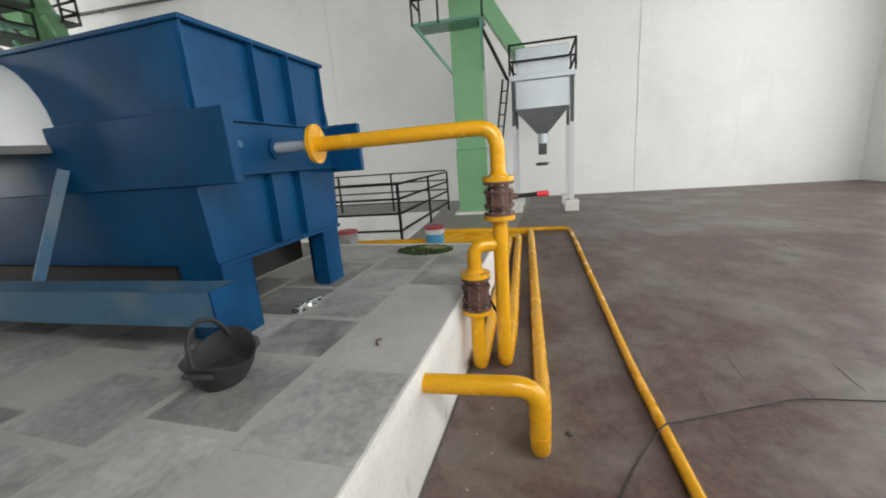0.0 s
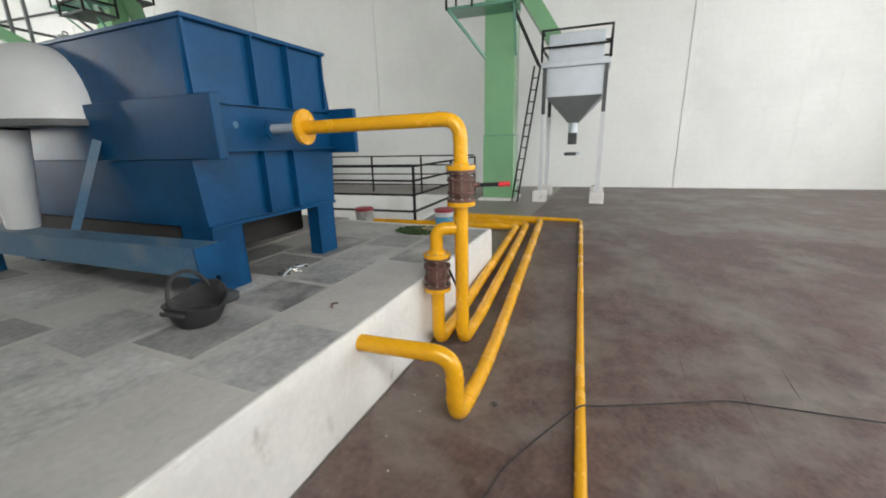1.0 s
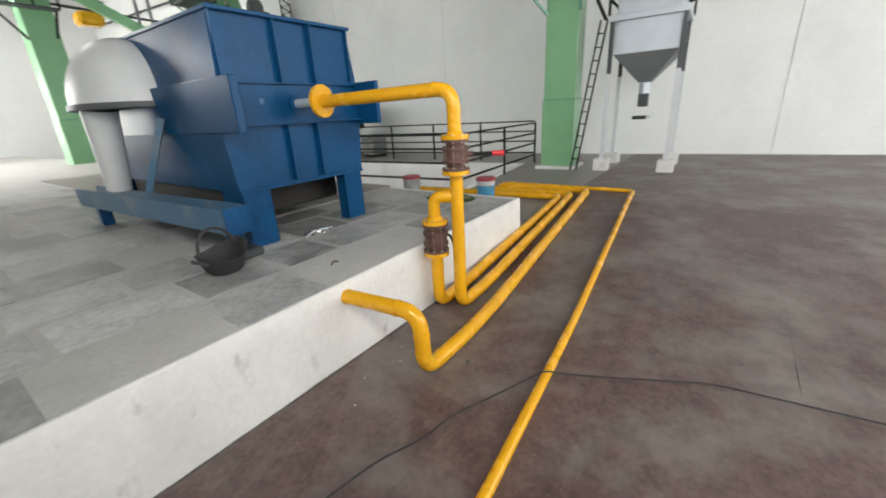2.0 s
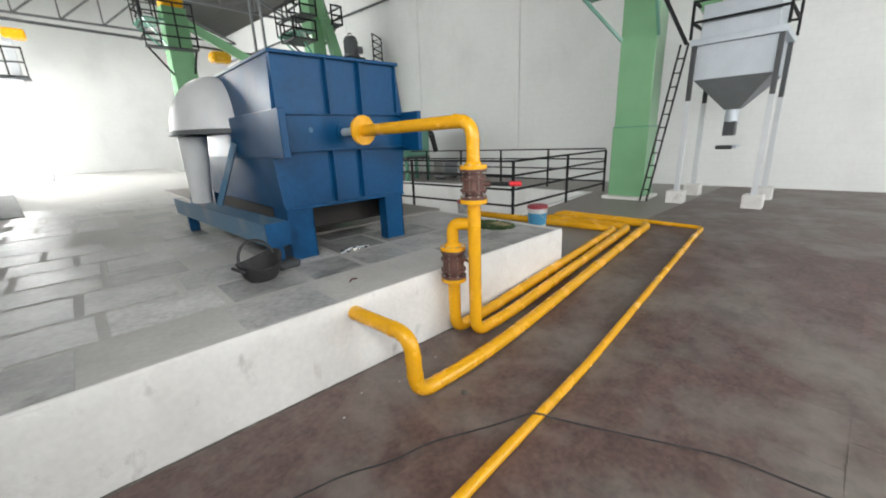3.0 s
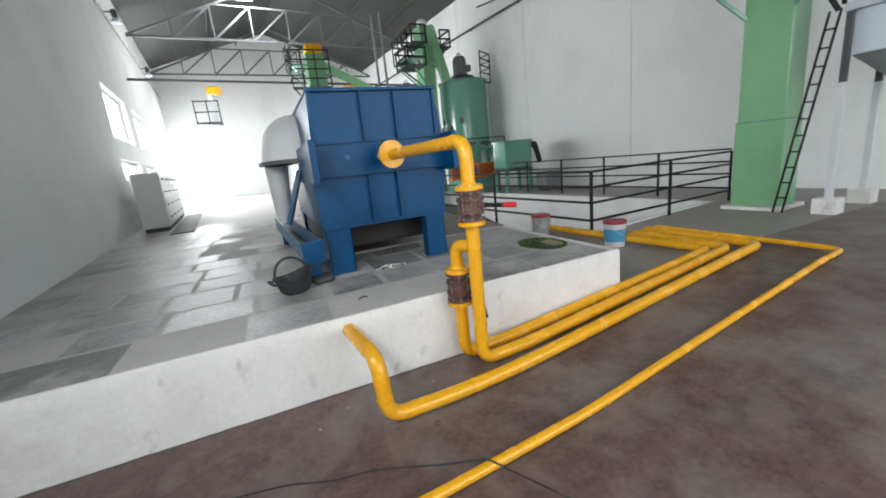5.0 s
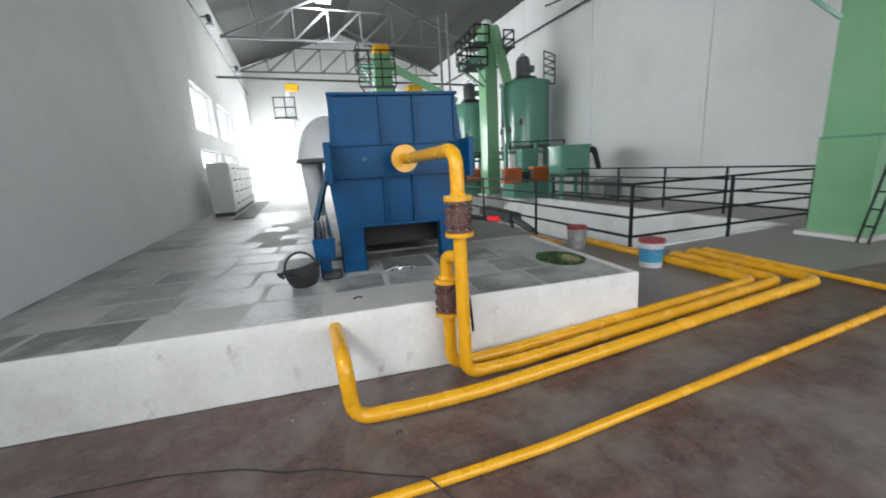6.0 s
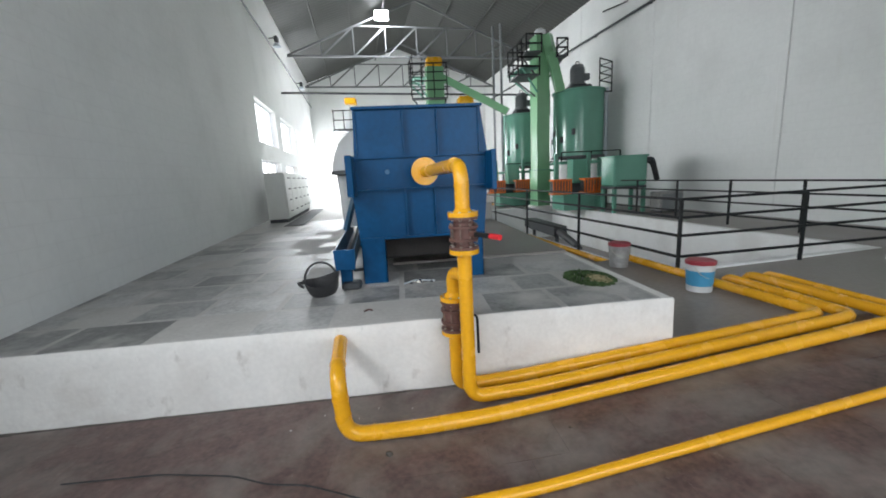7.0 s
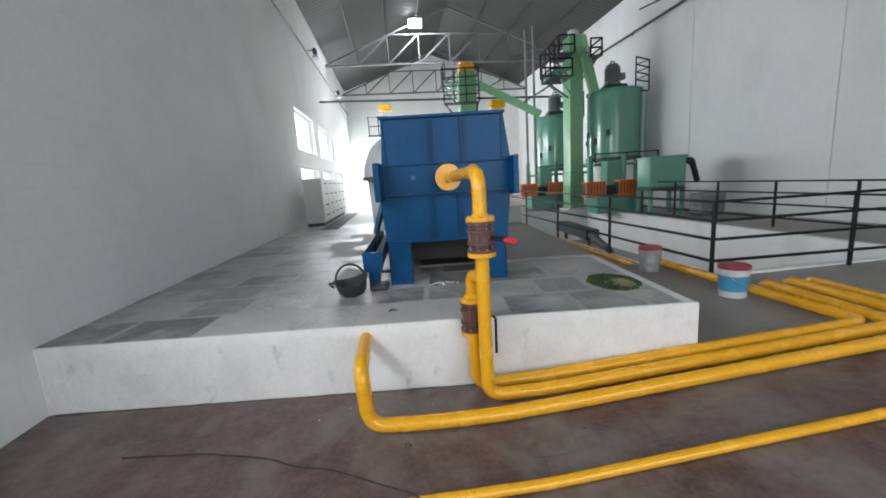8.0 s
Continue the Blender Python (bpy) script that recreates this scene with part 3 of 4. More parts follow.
def blue_machine():
    t = thing("seed_cooker", "tall blue-painted sheet steel process machine on the plinth", "machine")
    D = 3.9
    side = [(-0.03, 1.52), (0.02, 1.84), (0.045, 2.30), (1.295, 2.30), (1.36, 1.84), (1.35, 1.52), (1.305, 1.03), (0.01, 1.03)]
    part("body", prism_bm(side, MY, D), BLUE, t)
    part("top_lip", box_bm((0.03, MY - 0.045, 2.295), (1.31, D + 0.02, 2.322), 0.004), BLUE, t)
    for x0, x1, y0 in ((0.015, 0.262, MY), (1.06, 1.285, MY), (0.015, 0.262, D - 0.3), (1.06, 1.285, D - 0.3)):
        bm = box_bm((x0, y0, PLAT), (x1, y0 + 0.012, 1.04))
        ex = x0 if x0 < 0.5 else x1 - 0.012
        box_bm((ex, y0, PLAT), (ex + 0.012, y0 + 0.3, 1.04), 0, bm)
        ix = x1 - 0.012 if x0 < 0.5 else x0
        box_bm((ix, y0, PLAT), (ix + 0.012, y0 + 0.12, 1.04), 0, bm)
        part("leg", bm, BLUE, t)
    for x in (0.52, 0.855):
        part("rib", box_bm((x - 0.006, MY - 0.055, 1.835), (x + 0.006, MY, 2.295)), BLUE, t)
    for x in (0.505, 0.80):
        part("rib", box_bm((x - 0.006, MY - 0.055, 1.06), (x + 0.006, MY, 1.515)), BLUE, t)
    for z, w in ((1.835, 0.03), (1.525, 0.06)):
        part("rail", box_bm((-0.005, MY - w, z - 0.007), (1.335, MY, z + 0.007), 0.002), BLUE, t)
    part("bottom_rail", box_bm((0.01, MY - 0.02, 1.02), (1.305, MY, 1.045), 0.002), BLUE, t)
    for x0, x1 in ((-0.040, 0.022), (1.335, 1.385)):
        part("side_beam", box_bm((x0, 0.915, 1.48), (x1, D - 0.3, 1.86), 0.006), BLUE, t, "blue box beam")
    for x0 in (0.045, 1.27):
        part("corner_lip", box_bm((x0, MY - 0.03, 1.86), (x0 + 0.014, MY, 2.3)), BLUE, t)
    boss = part("boss", cyl_bm((0.655, MY - 0.01, 1.677), (0.652, MY + 0.03, 1.677), 0.075), BLUE, t, "round inlet boss", True)
    part("weld_spot", cyl_bm((0.335, MY - 0.006, 1.70), (0.335, MY + 0.01, 1.70), 0.022, 0.03, 12), BLUE2, t, "pale dab on the paint", True)
    bm = bmesh.new()
    bmesh.ops.create_uvsphere(bm, u_segments=28, v_segments=18, radius=1.0, matrix=Matrix.Translation((0.0, 2.8, 1.76)) @ Matrix.Diagonal((0.44, 0.62, 0.56, 1)))
    bmesh.ops.bisect_plane(bm, geom=bm.verts[:] + bm.edges[:] + bm.faces[:], plane_co=(0, 2.8, 1.76), plane_no=(0, 0, 1), clear_inner=True)
    hood = part("side_hood", bm, WHITE, t, "white domed side hood", True)
    bm = cyl_bm((0, 0, 1.72), (0, 0, 1.765), 1.0, seg=28)
    bmesh.ops.transform(bm, matrix=Matrix.Translation((0, 2.8, 0)) @ Matrix.Diagonal((0.46, 0.64, 1, 1)), verts=bm.verts)
    part("rim", bm, GREYSTEEL, hood, "grey rim", True)
    part("drop_duct", cyl_bm((-0.26, 2.8, 1.72), (-0.27, 2.9, 1.0), 0.14, 0.10), WHITE, t, "white drop duct", True)
    part("bracket", bar_bm((-0.05, 2.1, 1.62), (-0.26, 2.2, 1.02), 0.07, 0.05), BLUE2, t, "dusty blue strut")
    # Added block and closing plate: their dark colour stands in for shade between the legs.
    part("shade_block", box_bm((0.05, MY + 0.35, 0.75), (1.25, D - 0.35, 1.03), 0.02), UNDERSHADE, t, "near-black block painting in the shade under the machine")
    part("shade_plate", box_bm((0.27, D - 0.32, PLAT), (1.05, D - 0.30, 1.03)), UNDERSHADE, t)
    return t


blue_machine()


def trough():
    t = thing("conveyor_trough", "open blue steel conveyor trough beside the machine", "conveyor")
    bm = bmesh.new()
    a, b = Vector((-0.14, 1.02, 0)), Vector((-0.30, 3.9, 0))
    for z0, z1, w0, w1 in ((0.775, 0.965, 0.088, 0.10),):
        ring = []
        for p in (a, b):
            ring.append([bm.verts.new((p.x + s * w, p.y, z)) for s, w, z in ((-1, w1, z1), (-1, w0, z0), (1, w0, z0), (1, w1, z1), (1, w1 - 0.012, z1), (1, w0 - 0.012, z0 + 0.012), (-1, w0 - 0.012, z0 + 0.012), (-1, w1 - 0.012, z1))])
        for k in range(8):
            bm.faces.new((ring[0][k], ring[0][(k + 1) % 8], ring[1][(k + 1) % 8], ring[1][k]))
        bm.faces.new(ring[0]), bm.faces.new(ring[1])
    part("channel", bm, BLUE2, t)
    part("end_plate", prism_bm([(-0.243, 0.972), (-0.233, 0.768), (-0.043, 0.768), (-0.033, 0.972)], 1.008, 1.022), BLUE, t)
    part("screw", cyl_bm(a + Vector((0, 0.02, 0.84)), b + Vector((0, 0, 0.84)), 0.03), DARKSTEEL, t, smooth=True)
    for y in (1.12, 3.6):
        x = -0.14 - 0.055 * (y - 1.0)
        part("foot", box_bm((x - 0.055, y - 0.05, PLAT), (x + 0.055, y + 0.05, 0.778), 0.006), BLUE, t)
    part("strut", bar_bm((-0.08, 1.2, 0.72), (0.04, 1.3, 0.70), 0.03), DARKSTEEL, t)
    part("gearbox", box_bm((-0.19, 0.98, PLAT), (0.0, 1.16, PLAT + 0.07), 0.02), DARKSTEEL, t, "dark foot block")
    return t


trough()


def basket():
    t = thing("rubber_basket", "worn black rubber basket with a hoop handle", "basket", pose(-0.34, 0.92, PLAT + 0.010, 5, -8, 15) @ Matrix.Scale(1.12, 4))
    bm = bmesh.new()
    prof = [(0.10, 0.0), (0.125, 0.04), (0.145, 0.10), (0.158, 0.135), (0.150, 0.137), (0.135, 0.10), (0.11, 0.025), (0.0, 0.015)]
    seg, rings = 22, []
    for r, z in prof:
        rings.append([bm.verts.new((r * math.cos(2 * math.pi * k / seg), r * math.sin(2 * math.pi * k / seg) * 0.9, z + 0.025 * math.cos(4 * math.pi * k / seg) * (z > 0.09))) for k in range(seg)])
    for a, b in zip(rings, rings[1:]):
        for k in range(seg):
            bm.faces.new((a[k], a[(k + 1) % seg], b[(k + 1) % seg], b[k]))
    bmesh.ops.remove_doubles(bm, verts=bm.verts, dist=1e-4)
    part("bucket", bm, RUBBER, t, smooth=True)
    pts = [(0.13 * math.cos(a), 0.02 + 0.05 * math.sin(a), 0.13 + 0.135 * math.sin(a)) for a in [math.pi * k / 12 for k in range(13)]]
    part("handle", tube_bm(pts, 0.010, 0, 8), RUBBER, t, smooth=True)
    pts = [(-0.15 - 0.035 * math.sin(a), 0.05 * math.cos(a), 0.12 + 0.03 * math.sin(a)) for a in [math.pi * k / 8 for k in range(9)]]
    part("ear", tube_bm(pts, 0.011, 0, 8), RUBBER, t, smooth=True)
    return t


basket()


def bucket(x, y, z, label, turn):
    t = thing("paint_bucket", label, "bucket", pose(x, y, z, 0, 0, turn), "paint buckets")
    part("tub", cyl_bm((0, 0, 0), (0, 0, 0.315), 0.125, 0.145, 28), PLASTIC if turn else DIRTY, t, smooth=True)
    part("label_band", cyl_bm((0, 0, 0.07), (0, 0, 0.24), 0.1305, 0.1415, 28, caps=False), TEAL if turn else DIRTY, t, "printed band", True)
    bm = cyl_bm((0, 0, 0.31), (0, 0, 0.345), 0.152, 0.152, 28)
    cyl_bm((0, 0, 0.345), (0, 0, 0.355), 0.14, 0.135, 28, bm=bm)
    part("lid", bm, MAROON, t, "maroon plastic lid", True)
    part("rim", cyl_bm((0, 0, 0.285), (0, 0, 0.297), 0.150, 0.150, 28), PLASTIC if turn else DIRTY, t, smooth=True)
    pts = [(0.15 * math.cos(a), -0.03 - 0.1 * math.sin(a), 0.28 - 0.12 * math.sin(a)) for a in [math.pi * k / 10 for k in range(11)]]
    part("handle", tube_bm(pts, 0.004, 0, 6), BOLT, t)
    return t


bucket(3.72, 1.07, 0.218, "white and blue paint bucket with a maroon lid", 20)
bucket(3.56, 2.42, 0.203, "grey-stained paint bucket with a maroon lid", 0)

# doormat-like heap of green stuff on the slabs
rng = random.Random(5)


def heap(name, cx, cy, rx, ry, n, high, material, label):
    bm = bmesh.new()
    for i in range(n):
        a, q = rng.uniform(0, 6.28), rng.random() ** 0.5
        p = Vector((cx + rx * q * math.cos(a), cy + ry * q * math.sin(a), PLAT + 0.004 + high * rng.random() * (1 - q)))
        s = rng.uniform(0.012, 0.035)
        d = Vector((rng.uniform(-1, 1), rng.uniform(-1, 1), rng.uniform(-0.1, 0.3))).normalized()
        w = Vector((-d.y, d.x, 0.1)) * 0.4
        bm.faces.new([bm.verts.new(p + d * s), bm.verts.new(p + w * s), bm.verts.new(p - d * s), bm.verts.new(p - w * s + Vector((0, 0, 0.012)))])
    tagged(link(name, bm, material), label, "waste", kind="stuff")


heap("green_waste", 2.24, 0.73, 0.23, 0.31, 1000, 0.012, MATG, "flat heap of dull green plant waste on the slabs")
heap("straw", 2.30, 0.66, 0.10, 0.17, 380, 0.035, STRAW, "small heap of pale straw on the slabs")

# ---- railing round the sunken bay ----
def rail_run(a, b, posts, skip_first=False, drop=0.0):
    a, b = Vector(a), Vector(b)
    t = thing("railing", "black painted tubular steel guard rail", "railing", group="guard rails")
    for z in (0.93, 0.70, 0.47, 0.20):
        part("rail", bar_bm(a + Vector((0, 0, z)), b + Vector((0, 0, z)), 0.032), BLACK, t)
    for k in range(posts + 1):
        if k == 0 and skip_first:
            continue
        p = a.lerp(b, k / posts)
        part("post", bar_bm(p - Vector((0, 0, drop if k else 0.0)), p + Vector((0, 0, 0.945)), 0.036), BLACK, t)


RZ = 0.262
rail_run((3.92, 1.68, RZ), (3.15, 11.2, RZ), 4, drop=RZ - STEP)
rail_run((3.96, 1.68, RZ), (7.6, 1.87, RZ), 2, True)
rail_run((7.64, 1.90, RZ + 0.04), (6.95, 8.9, RZ + 0.04), 5, True)

# ---- elevators, hopper and tanks along the east wall ----
def elevator(name, x, y, z0, z1, w, d, turn, label, chute, deck, skirt=True):
    """A bucket elevator: a tall sheet-metal leg with head, boot, deck and a slanting chute."""
    t = thing("bucket_elevator", label, "elevator", pose(x, y, z0, 0, 0, turn), "bucket elevators")
    h = z1 - z0
    part("leg_casing", box_bm((-d / 2, -w / 2, 0.06), (d / 2, w / 2, h), 0.012), GREEN, t)
    part("boot", box_bm((-d / 2 - 0.02, -w / 2 - 0.02, 0.05), (d / 2 + 0.02, w / 2 + 0.02, 1.4), 0.012), GREEN, t)
    part("seam", box_bm((-d / 2 - 0.024, -w / 2 - 0.024, 1.4), (d / 2 + 0.024, w / 2 + 0.024, 1.42)), GREEN2, t)
    part("footing", box_bm((-d / 2 - 0.15, -w / 2 - 0.10, -0.004), (d / 2 + 0.15, w / 2 + 0.10, 0.052)), PLINTH, t)
    if chute:
        for a, b in zip(chute, chute[1:]):
            part("chute", bar_bm(a, b, 0.30, 0.30), GREEN, t, "slanting green chute")
    if deck:
        zd, a = deck, 0.62
        part("deck_plate", box_bm((-d / 2 - a, -w / 2 - 0.1, zd), (-d / 2, w / 2 + a, zd + 0.05)), GREEN2, t)
        for p, q in (((-d / 2 - a, -w / 2 - 0.1), (-d / 2 - a, w / 2 + a)), ((-d / 2 - a, w / 2 + a), (-d / 2, w / 2 + a))):
            for zz in (0.45, 0.9):
                part("rail", bar_bm((*p, zd + zz), (*q, zd + zz), 0.035), BLACK, t)
        for p in ((-d / 2 - a, -w / 2 - 0.1), (-d / 2 - a, w / 2 + a), (-d / 2, w / 2 + a), (-d / 2 - a, w / 2 + 0.1)):
            part("rail_post", bar_bm((*p, zd), (*p, zd + 0.92), 0.035), BLACK, t)
        part("bracket", bar_bm((-d / 2 - a + 0.03, w / 2 + a - 0.04, zd), (-d / 2, w / 2 - 0.02, zd - 0.8), 0.05), GREEN2, t)
        part("bracket", bar_bm((-d / 2 - a + 0.03, -w / 2 - 0.06, zd), (-d / 2, -w / 2 - 0.02, zd - 0.8), 0.05), GREEN2, t)
    return t


elevator("near", 7.16, 1.10, 0.262, 6.2, 0.64, 0.52, 3, "tall light green bucket elevator against the white wall", ((0.1, -0.1, 4.75), (0.3, -1.4, 2.75)), 3.78)


def hopper():
    t = thing("storage_hopper", "galvanised hopper with a grey cone on white posts", "hopper", pose(7.56, -0.40, 0.262, 0, 0, 2))
    s = 0.64
    zt = 2.68
    part("deck_frame", box_bm((-s, -s, zt), (s, s, zt + 0.10), 0.005), STEEL, t)
    part("bin", box_bm((-s + 0.1, -s + 0.1, zt - 0.55), (s - 0.1, s - 0.1, zt), 0.01), STEEL, t)
    part("upper_bin", box_bm((-s + 0.1, -s + 0.12, zt + 0.1), (s - 0.1, s - 0.12, zt + 0.62), 0.01), STEEL, t)
    bm = bmesh.new()
    a = s - 0.1
    lo, hi = [], []
    for p, q in ((-1, -1), (1, -1), (1, 1), (-1, 1)):
        hi.append(bm.verts.new((p * a, q * a, zt - 0.55)))
        lo.append(bm.verts.new((p * 0.11, q * 0.11, zt - 1.05)))
    for k in range(4):
        bm.faces.new((hi[k], hi[(k + 1) % 4], lo[(k + 1) % 4], lo[k]))
    bm.faces.new(hi), bm.faces.new(list(reversed(lo)))
    part("cone", bm, MIDSTEEL, t, "dark grey pyramid cone")
    part("spout", cyl_bm((0, 0, zt - 1.26), (0, 0, zt - 1.03), 0.10), STEEL, t, smooth=True)
    part("sleeve", box_bm((-0.09, -0.09, zt - 1.50), (0.09, 0.09, zt - 1.25), 0.01), DARKSTEEL, t)
    part("slide_gate", box_bm((-0.12, -0.17, zt - 1.72), (0.12, 0.17, zt - 1.67), 0.01), STEEL, t)
    part("gate_motor", cyl_bm((-0.15, -0.1, zt - 1.70), (-0.15, 0.14, zt - 1.70), 0.035), DARKSTEEL, t, smooth=True)
    for p in (-1, 1):
        for q in (-1, 1):
            part("post", box_bm((p * (s - 0.06) - 0.04, q * (s - 0.06) - 0.04, 0.0), (p * (s - 0.06) + 0.04, q * (s - 0.06) + 0.04, 1.8)), TRUSS, t, "white lower post")
            part("post_top", box_bm((p * (s - 0.06) - 0.035, q * (s - 0.06) - 0.035, 1.8), (p * (s - 0.06) + 0.035, q * (s - 0.06) + 0.035, zt)), DARKSTEEL, t)
            part("footing", box_bm((p * (s - 0.06) - 0.14, q * (s - 0.06) - 0.14, -0.01), (p * (s - 0.06) + 0.14, q * (s - 0.06) + 0.14, 0.22), 0.01), PLINTH, t, "white concrete block")
            part("rail_post", bar_bm((p * s, q * s, zt + 0.1), (p * s, q * s, zt + 0.69), 0.04), BLACK, t)
    for zz in (zt + 0.36, zt + 0.67):
        for p, q in (((-s, -s), (-s, s)), ((-s, s), (s, s)), ((s, s), (s, -s)), ((s, -s), (-s, -s))):
            part("rail", bar_bm((*p, zz), (*q, zz), 0.035), BLACK, t)


hopper()


def ladder(a, b, w, rungs, label):
    t = thing("ladder", label, "ladder")
    a, b = Vector(a), Vector(b)
    side = Vector((0, w / 2, 0))
    for s in (-1, 1):
        part("stile", bar_bm(a + s * side, b + s * side, 0.03), BLACK, t)
    for k in range(1, rungs):
        p = a.lerp(b, k / rungs)
        part("rung", bar_bm(p - side, p + side, 0.022), BLACK, t)


ladder((6.72, 0.66, 0.262), (6.9, 0.30, 3.0), 0.12, 12, "narrow black steel ladder up to the hopper deck")


def tank(x, y, zb, zt, r, label):
    t = thing("process_tank", label, "tank", pose(x, y, 0), "process tanks")
    part("shell", cyl_bm((0, 0, zb), (0, 0, zt), r, seg=40), GREEN2, t, smooth=True)
    part("rim", cyl_bm((0, 0, zt - 0.03), (0, 0, zt + 0.03), r + 0.05, seg=40), GREEN2, t, smooth=True)
    part("base_ring", cyl_bm((0, 0, zb - 0.10), (0, 0, zb), r + 0.06, seg=40), DARKSTEEL, t, smooth=True)
    part("gearbox", box_bm((-0.40, -0.32, zt + 0.03), (0.40, 0.32, zt + 0.26), 0.05), DARKSTEEL, t)
    part("collar", cyl_bm((-0.05, 0, zt + 0.26), (-0.05, 0, zt + 0.36), 0.34, 0.27, 24), MIDSTEEL, t, smooth=True)
    motor = part("motor", cyl_bm((-0.05, 0, zt + 0.36), (-0.05, 0, zt + 0.86), 0.235, seg=24), MIDSTEEL, t, smooth=True)
    for k in range(16):
        a = 2 * math.pi * k / 16
        p = Vector((-0.05 + 0.255 * math.cos(a), 0.255 * math.sin(a), 0))
        part("cooling_fin", bar_bm(p + Vector((0, 0, zt + 0.40)), p + Vector((0, 0, zt + 0.82)), 0.022), MIDSTEEL, motor)
    part("fan_cowl", cyl_bm((-0.05, 0, zt + 0.84), (-0.05, 0, zt + 0.98), 0.27, 0.20, 24), MIDSTEEL, motor, smooth=True)
    part("lifting_eye", tube_bm([(-0.12, 0, zt + 0.96), (-0.12, 0, zt + 1.10), (0.02, 0, zt + 1.10), (0.02, 0, zt + 0.96)], 0.018, 0.06, 8), DARKSTEEL, motor, smooth=True)
    part("junction_box", box_bm((0.16, -0.2, zt + 0.42), (0.36, 0.06, zt + 0.66), 0.03), MIDSTEEL, motor)
    for k, a in enumerate((2.6, 3.1, 3.6, 4.1)):
        d = Vector((math.cos(a), math.sin(a), 0))
        part("manhole", box_bm((d.x * r - 0.06, d.y * r - 0.05, zb + 0.5 + 0.25 * (k % 2)), (d.x * r + 0.06, d.y * r + 0.05, zb + 0.72 + 0.25 * (k % 2)), 0.02), DARKSTEEL, t)
    for zz in (zb + (zt - zb) * 0.33, zb + (zt - zb) * 0.66):
        part("band", cyl_bm((0, 0, zz - 0.02), (0, 0, zz + 0.02), r + 0.012, seg=40), GREEN2, t, smooth=True)
    for p in (-1, 1):
        for q in (-1, 1):
            part("leg", bar_bm((p * r * 0.65, q * r * 0.65, PLAT - 0.32), (p * r * 0.65, q * r * 0.65, zb - 0.1), 0.14), GREEN2, t)
    for zz in (0.25, 0.5, 0.75, 1.0):
        part("guard_rail", bar_bm((0.42, -0.78, zt + zz), (1.15, -0.3, zt + zz), 0.035), BLACK, t)
    for p, q in (((0.42, -0.78, 0.25), (1.15, -0.3, 0.5)), ((0.42, -0.78, 0.5), (1.15, -0.3, 0.75)), ((0.42, -0.78, 0.75), (1.15, -0.3, 1.0))):
        part("guard_brace", bar_bm((p[0], p[1], zt + p[2]), (q[0], q[1], zt + q[2]), 0.03), BLACK, t)
    # deck and frame under the tank
    part("deck", box_bm((-r - 0.25, -r - 0.2, zb - 0.30), (r + 0.25, r + 0.1, zb - 0.20), 0.01), GREEN2, t)
    for x in (-r - 0.2, 0.0, r + 0.2):
        part("deck_rail_post", bar_bm((x, -r - 0.15, zb - 0.22), (x, -r - 0.15, zb + 0.12), 0.035), BLACK, t)
    part("deck_rail", bar_bm((-r - 0.2, -r - 0.15, zb + 0.12), (r + 0.2, -r - 0.15, zb + 0.12), 0.035), BLACK, t)
    for p in ((0.42, -0.78), (1.15, -0.3)):
        part("guard_post", bar_bm((*p, zt - 0.06), (*p, zt + 1.02), 0.035), BLACK, t)
    part("guard_bracket", bar_bm((0.7, -0.3, zt - 0.04), (1.16, -0.3, zt - 0.04), 0.05), DARKSTEEL, t)
    part("vent_pipe", cyl_bm((r + 0.12, -0.15, zb - 0.1), (r + 0.12, -0.15, zt + 0.12), 0.07), STEEL, t, smooth=True)
    return t


tank(7.46, 12.0, 2.12, 4.46, 0.92, "big glossy green cylindrical process tank with a motor on top")
tank(6.25, 15.0, 1.88, 4.10, 0.88, "glossy green cylindrical process tank beyond the elevator")
elevator("tank", 5.94, 12.0, 0.262, 6.44, 0.62, 0.5, 5, "pale green bucket elevator between the tanks", ((0.12, -0.36, 6.10), (0.22, -0.48, 5.45), (0.54, -0.56, 4.15)), 5.0)
elevator("far", 2.35, 15.2, 0.5, 6.3, 0.5, 0.75, 5, "green bucket elevator with a yellow head", ((0.2, 0, 5.45), (2.9, -1.2, 3.7)), 5.3)


def oil_press(x, y):
    t = thing("screw_press", "green screw press with orange guards", "machine", pose(x, y, 0.262), "screw presses")
    part("frame", box_bm((-0.7, -0.5, 0), (0.7, 0.5, 0.55), 0.02), GREEN2, t)
    part("barrel", cyl_bm((-0.6, 0, 0.72), (0.6, 0, 0.72), 0.18), DARKSTEEL, t, smooth=True)
    for gx in (-0.80, 0.28):
        # an open box of upright slats between two frames
        guard = part("guard", box_bm((gx - 0.30, -0.60, 0.56), (gx + 0.30, -0.28, 1.04), 0.03), DARKSTEEL, t, "orange slatted belt guard")
        for z in (0.56, 1.0):
            part("guard_frame", box_bm((gx - 0.33, -0.64, z), (gx + 0.33, -0.25, z + 0.06), 0.008), ORANGE, guard)
        for k in range(7):
            part("slat", box_bm((gx - 0.325 + k * 0.1, -0.635, 0.62), (gx - 0.275 + k * 0.1, -0.605, 1.0)), ORANGE, guard)
    part("feed_box", box_bm((-0.25, -0.2, 0.9), (0.25, 0.3, 1.7), 0.02), GREEN2, t)
    for px in (-0.6, 0.6):
        part("post", bar_bm((px, 0.4, 0.55), (px, 0.4, 1.9), 0.12), GREEN2, t)


oil_press(6.6, 10.2)
oil_press(5.25, 13.4)


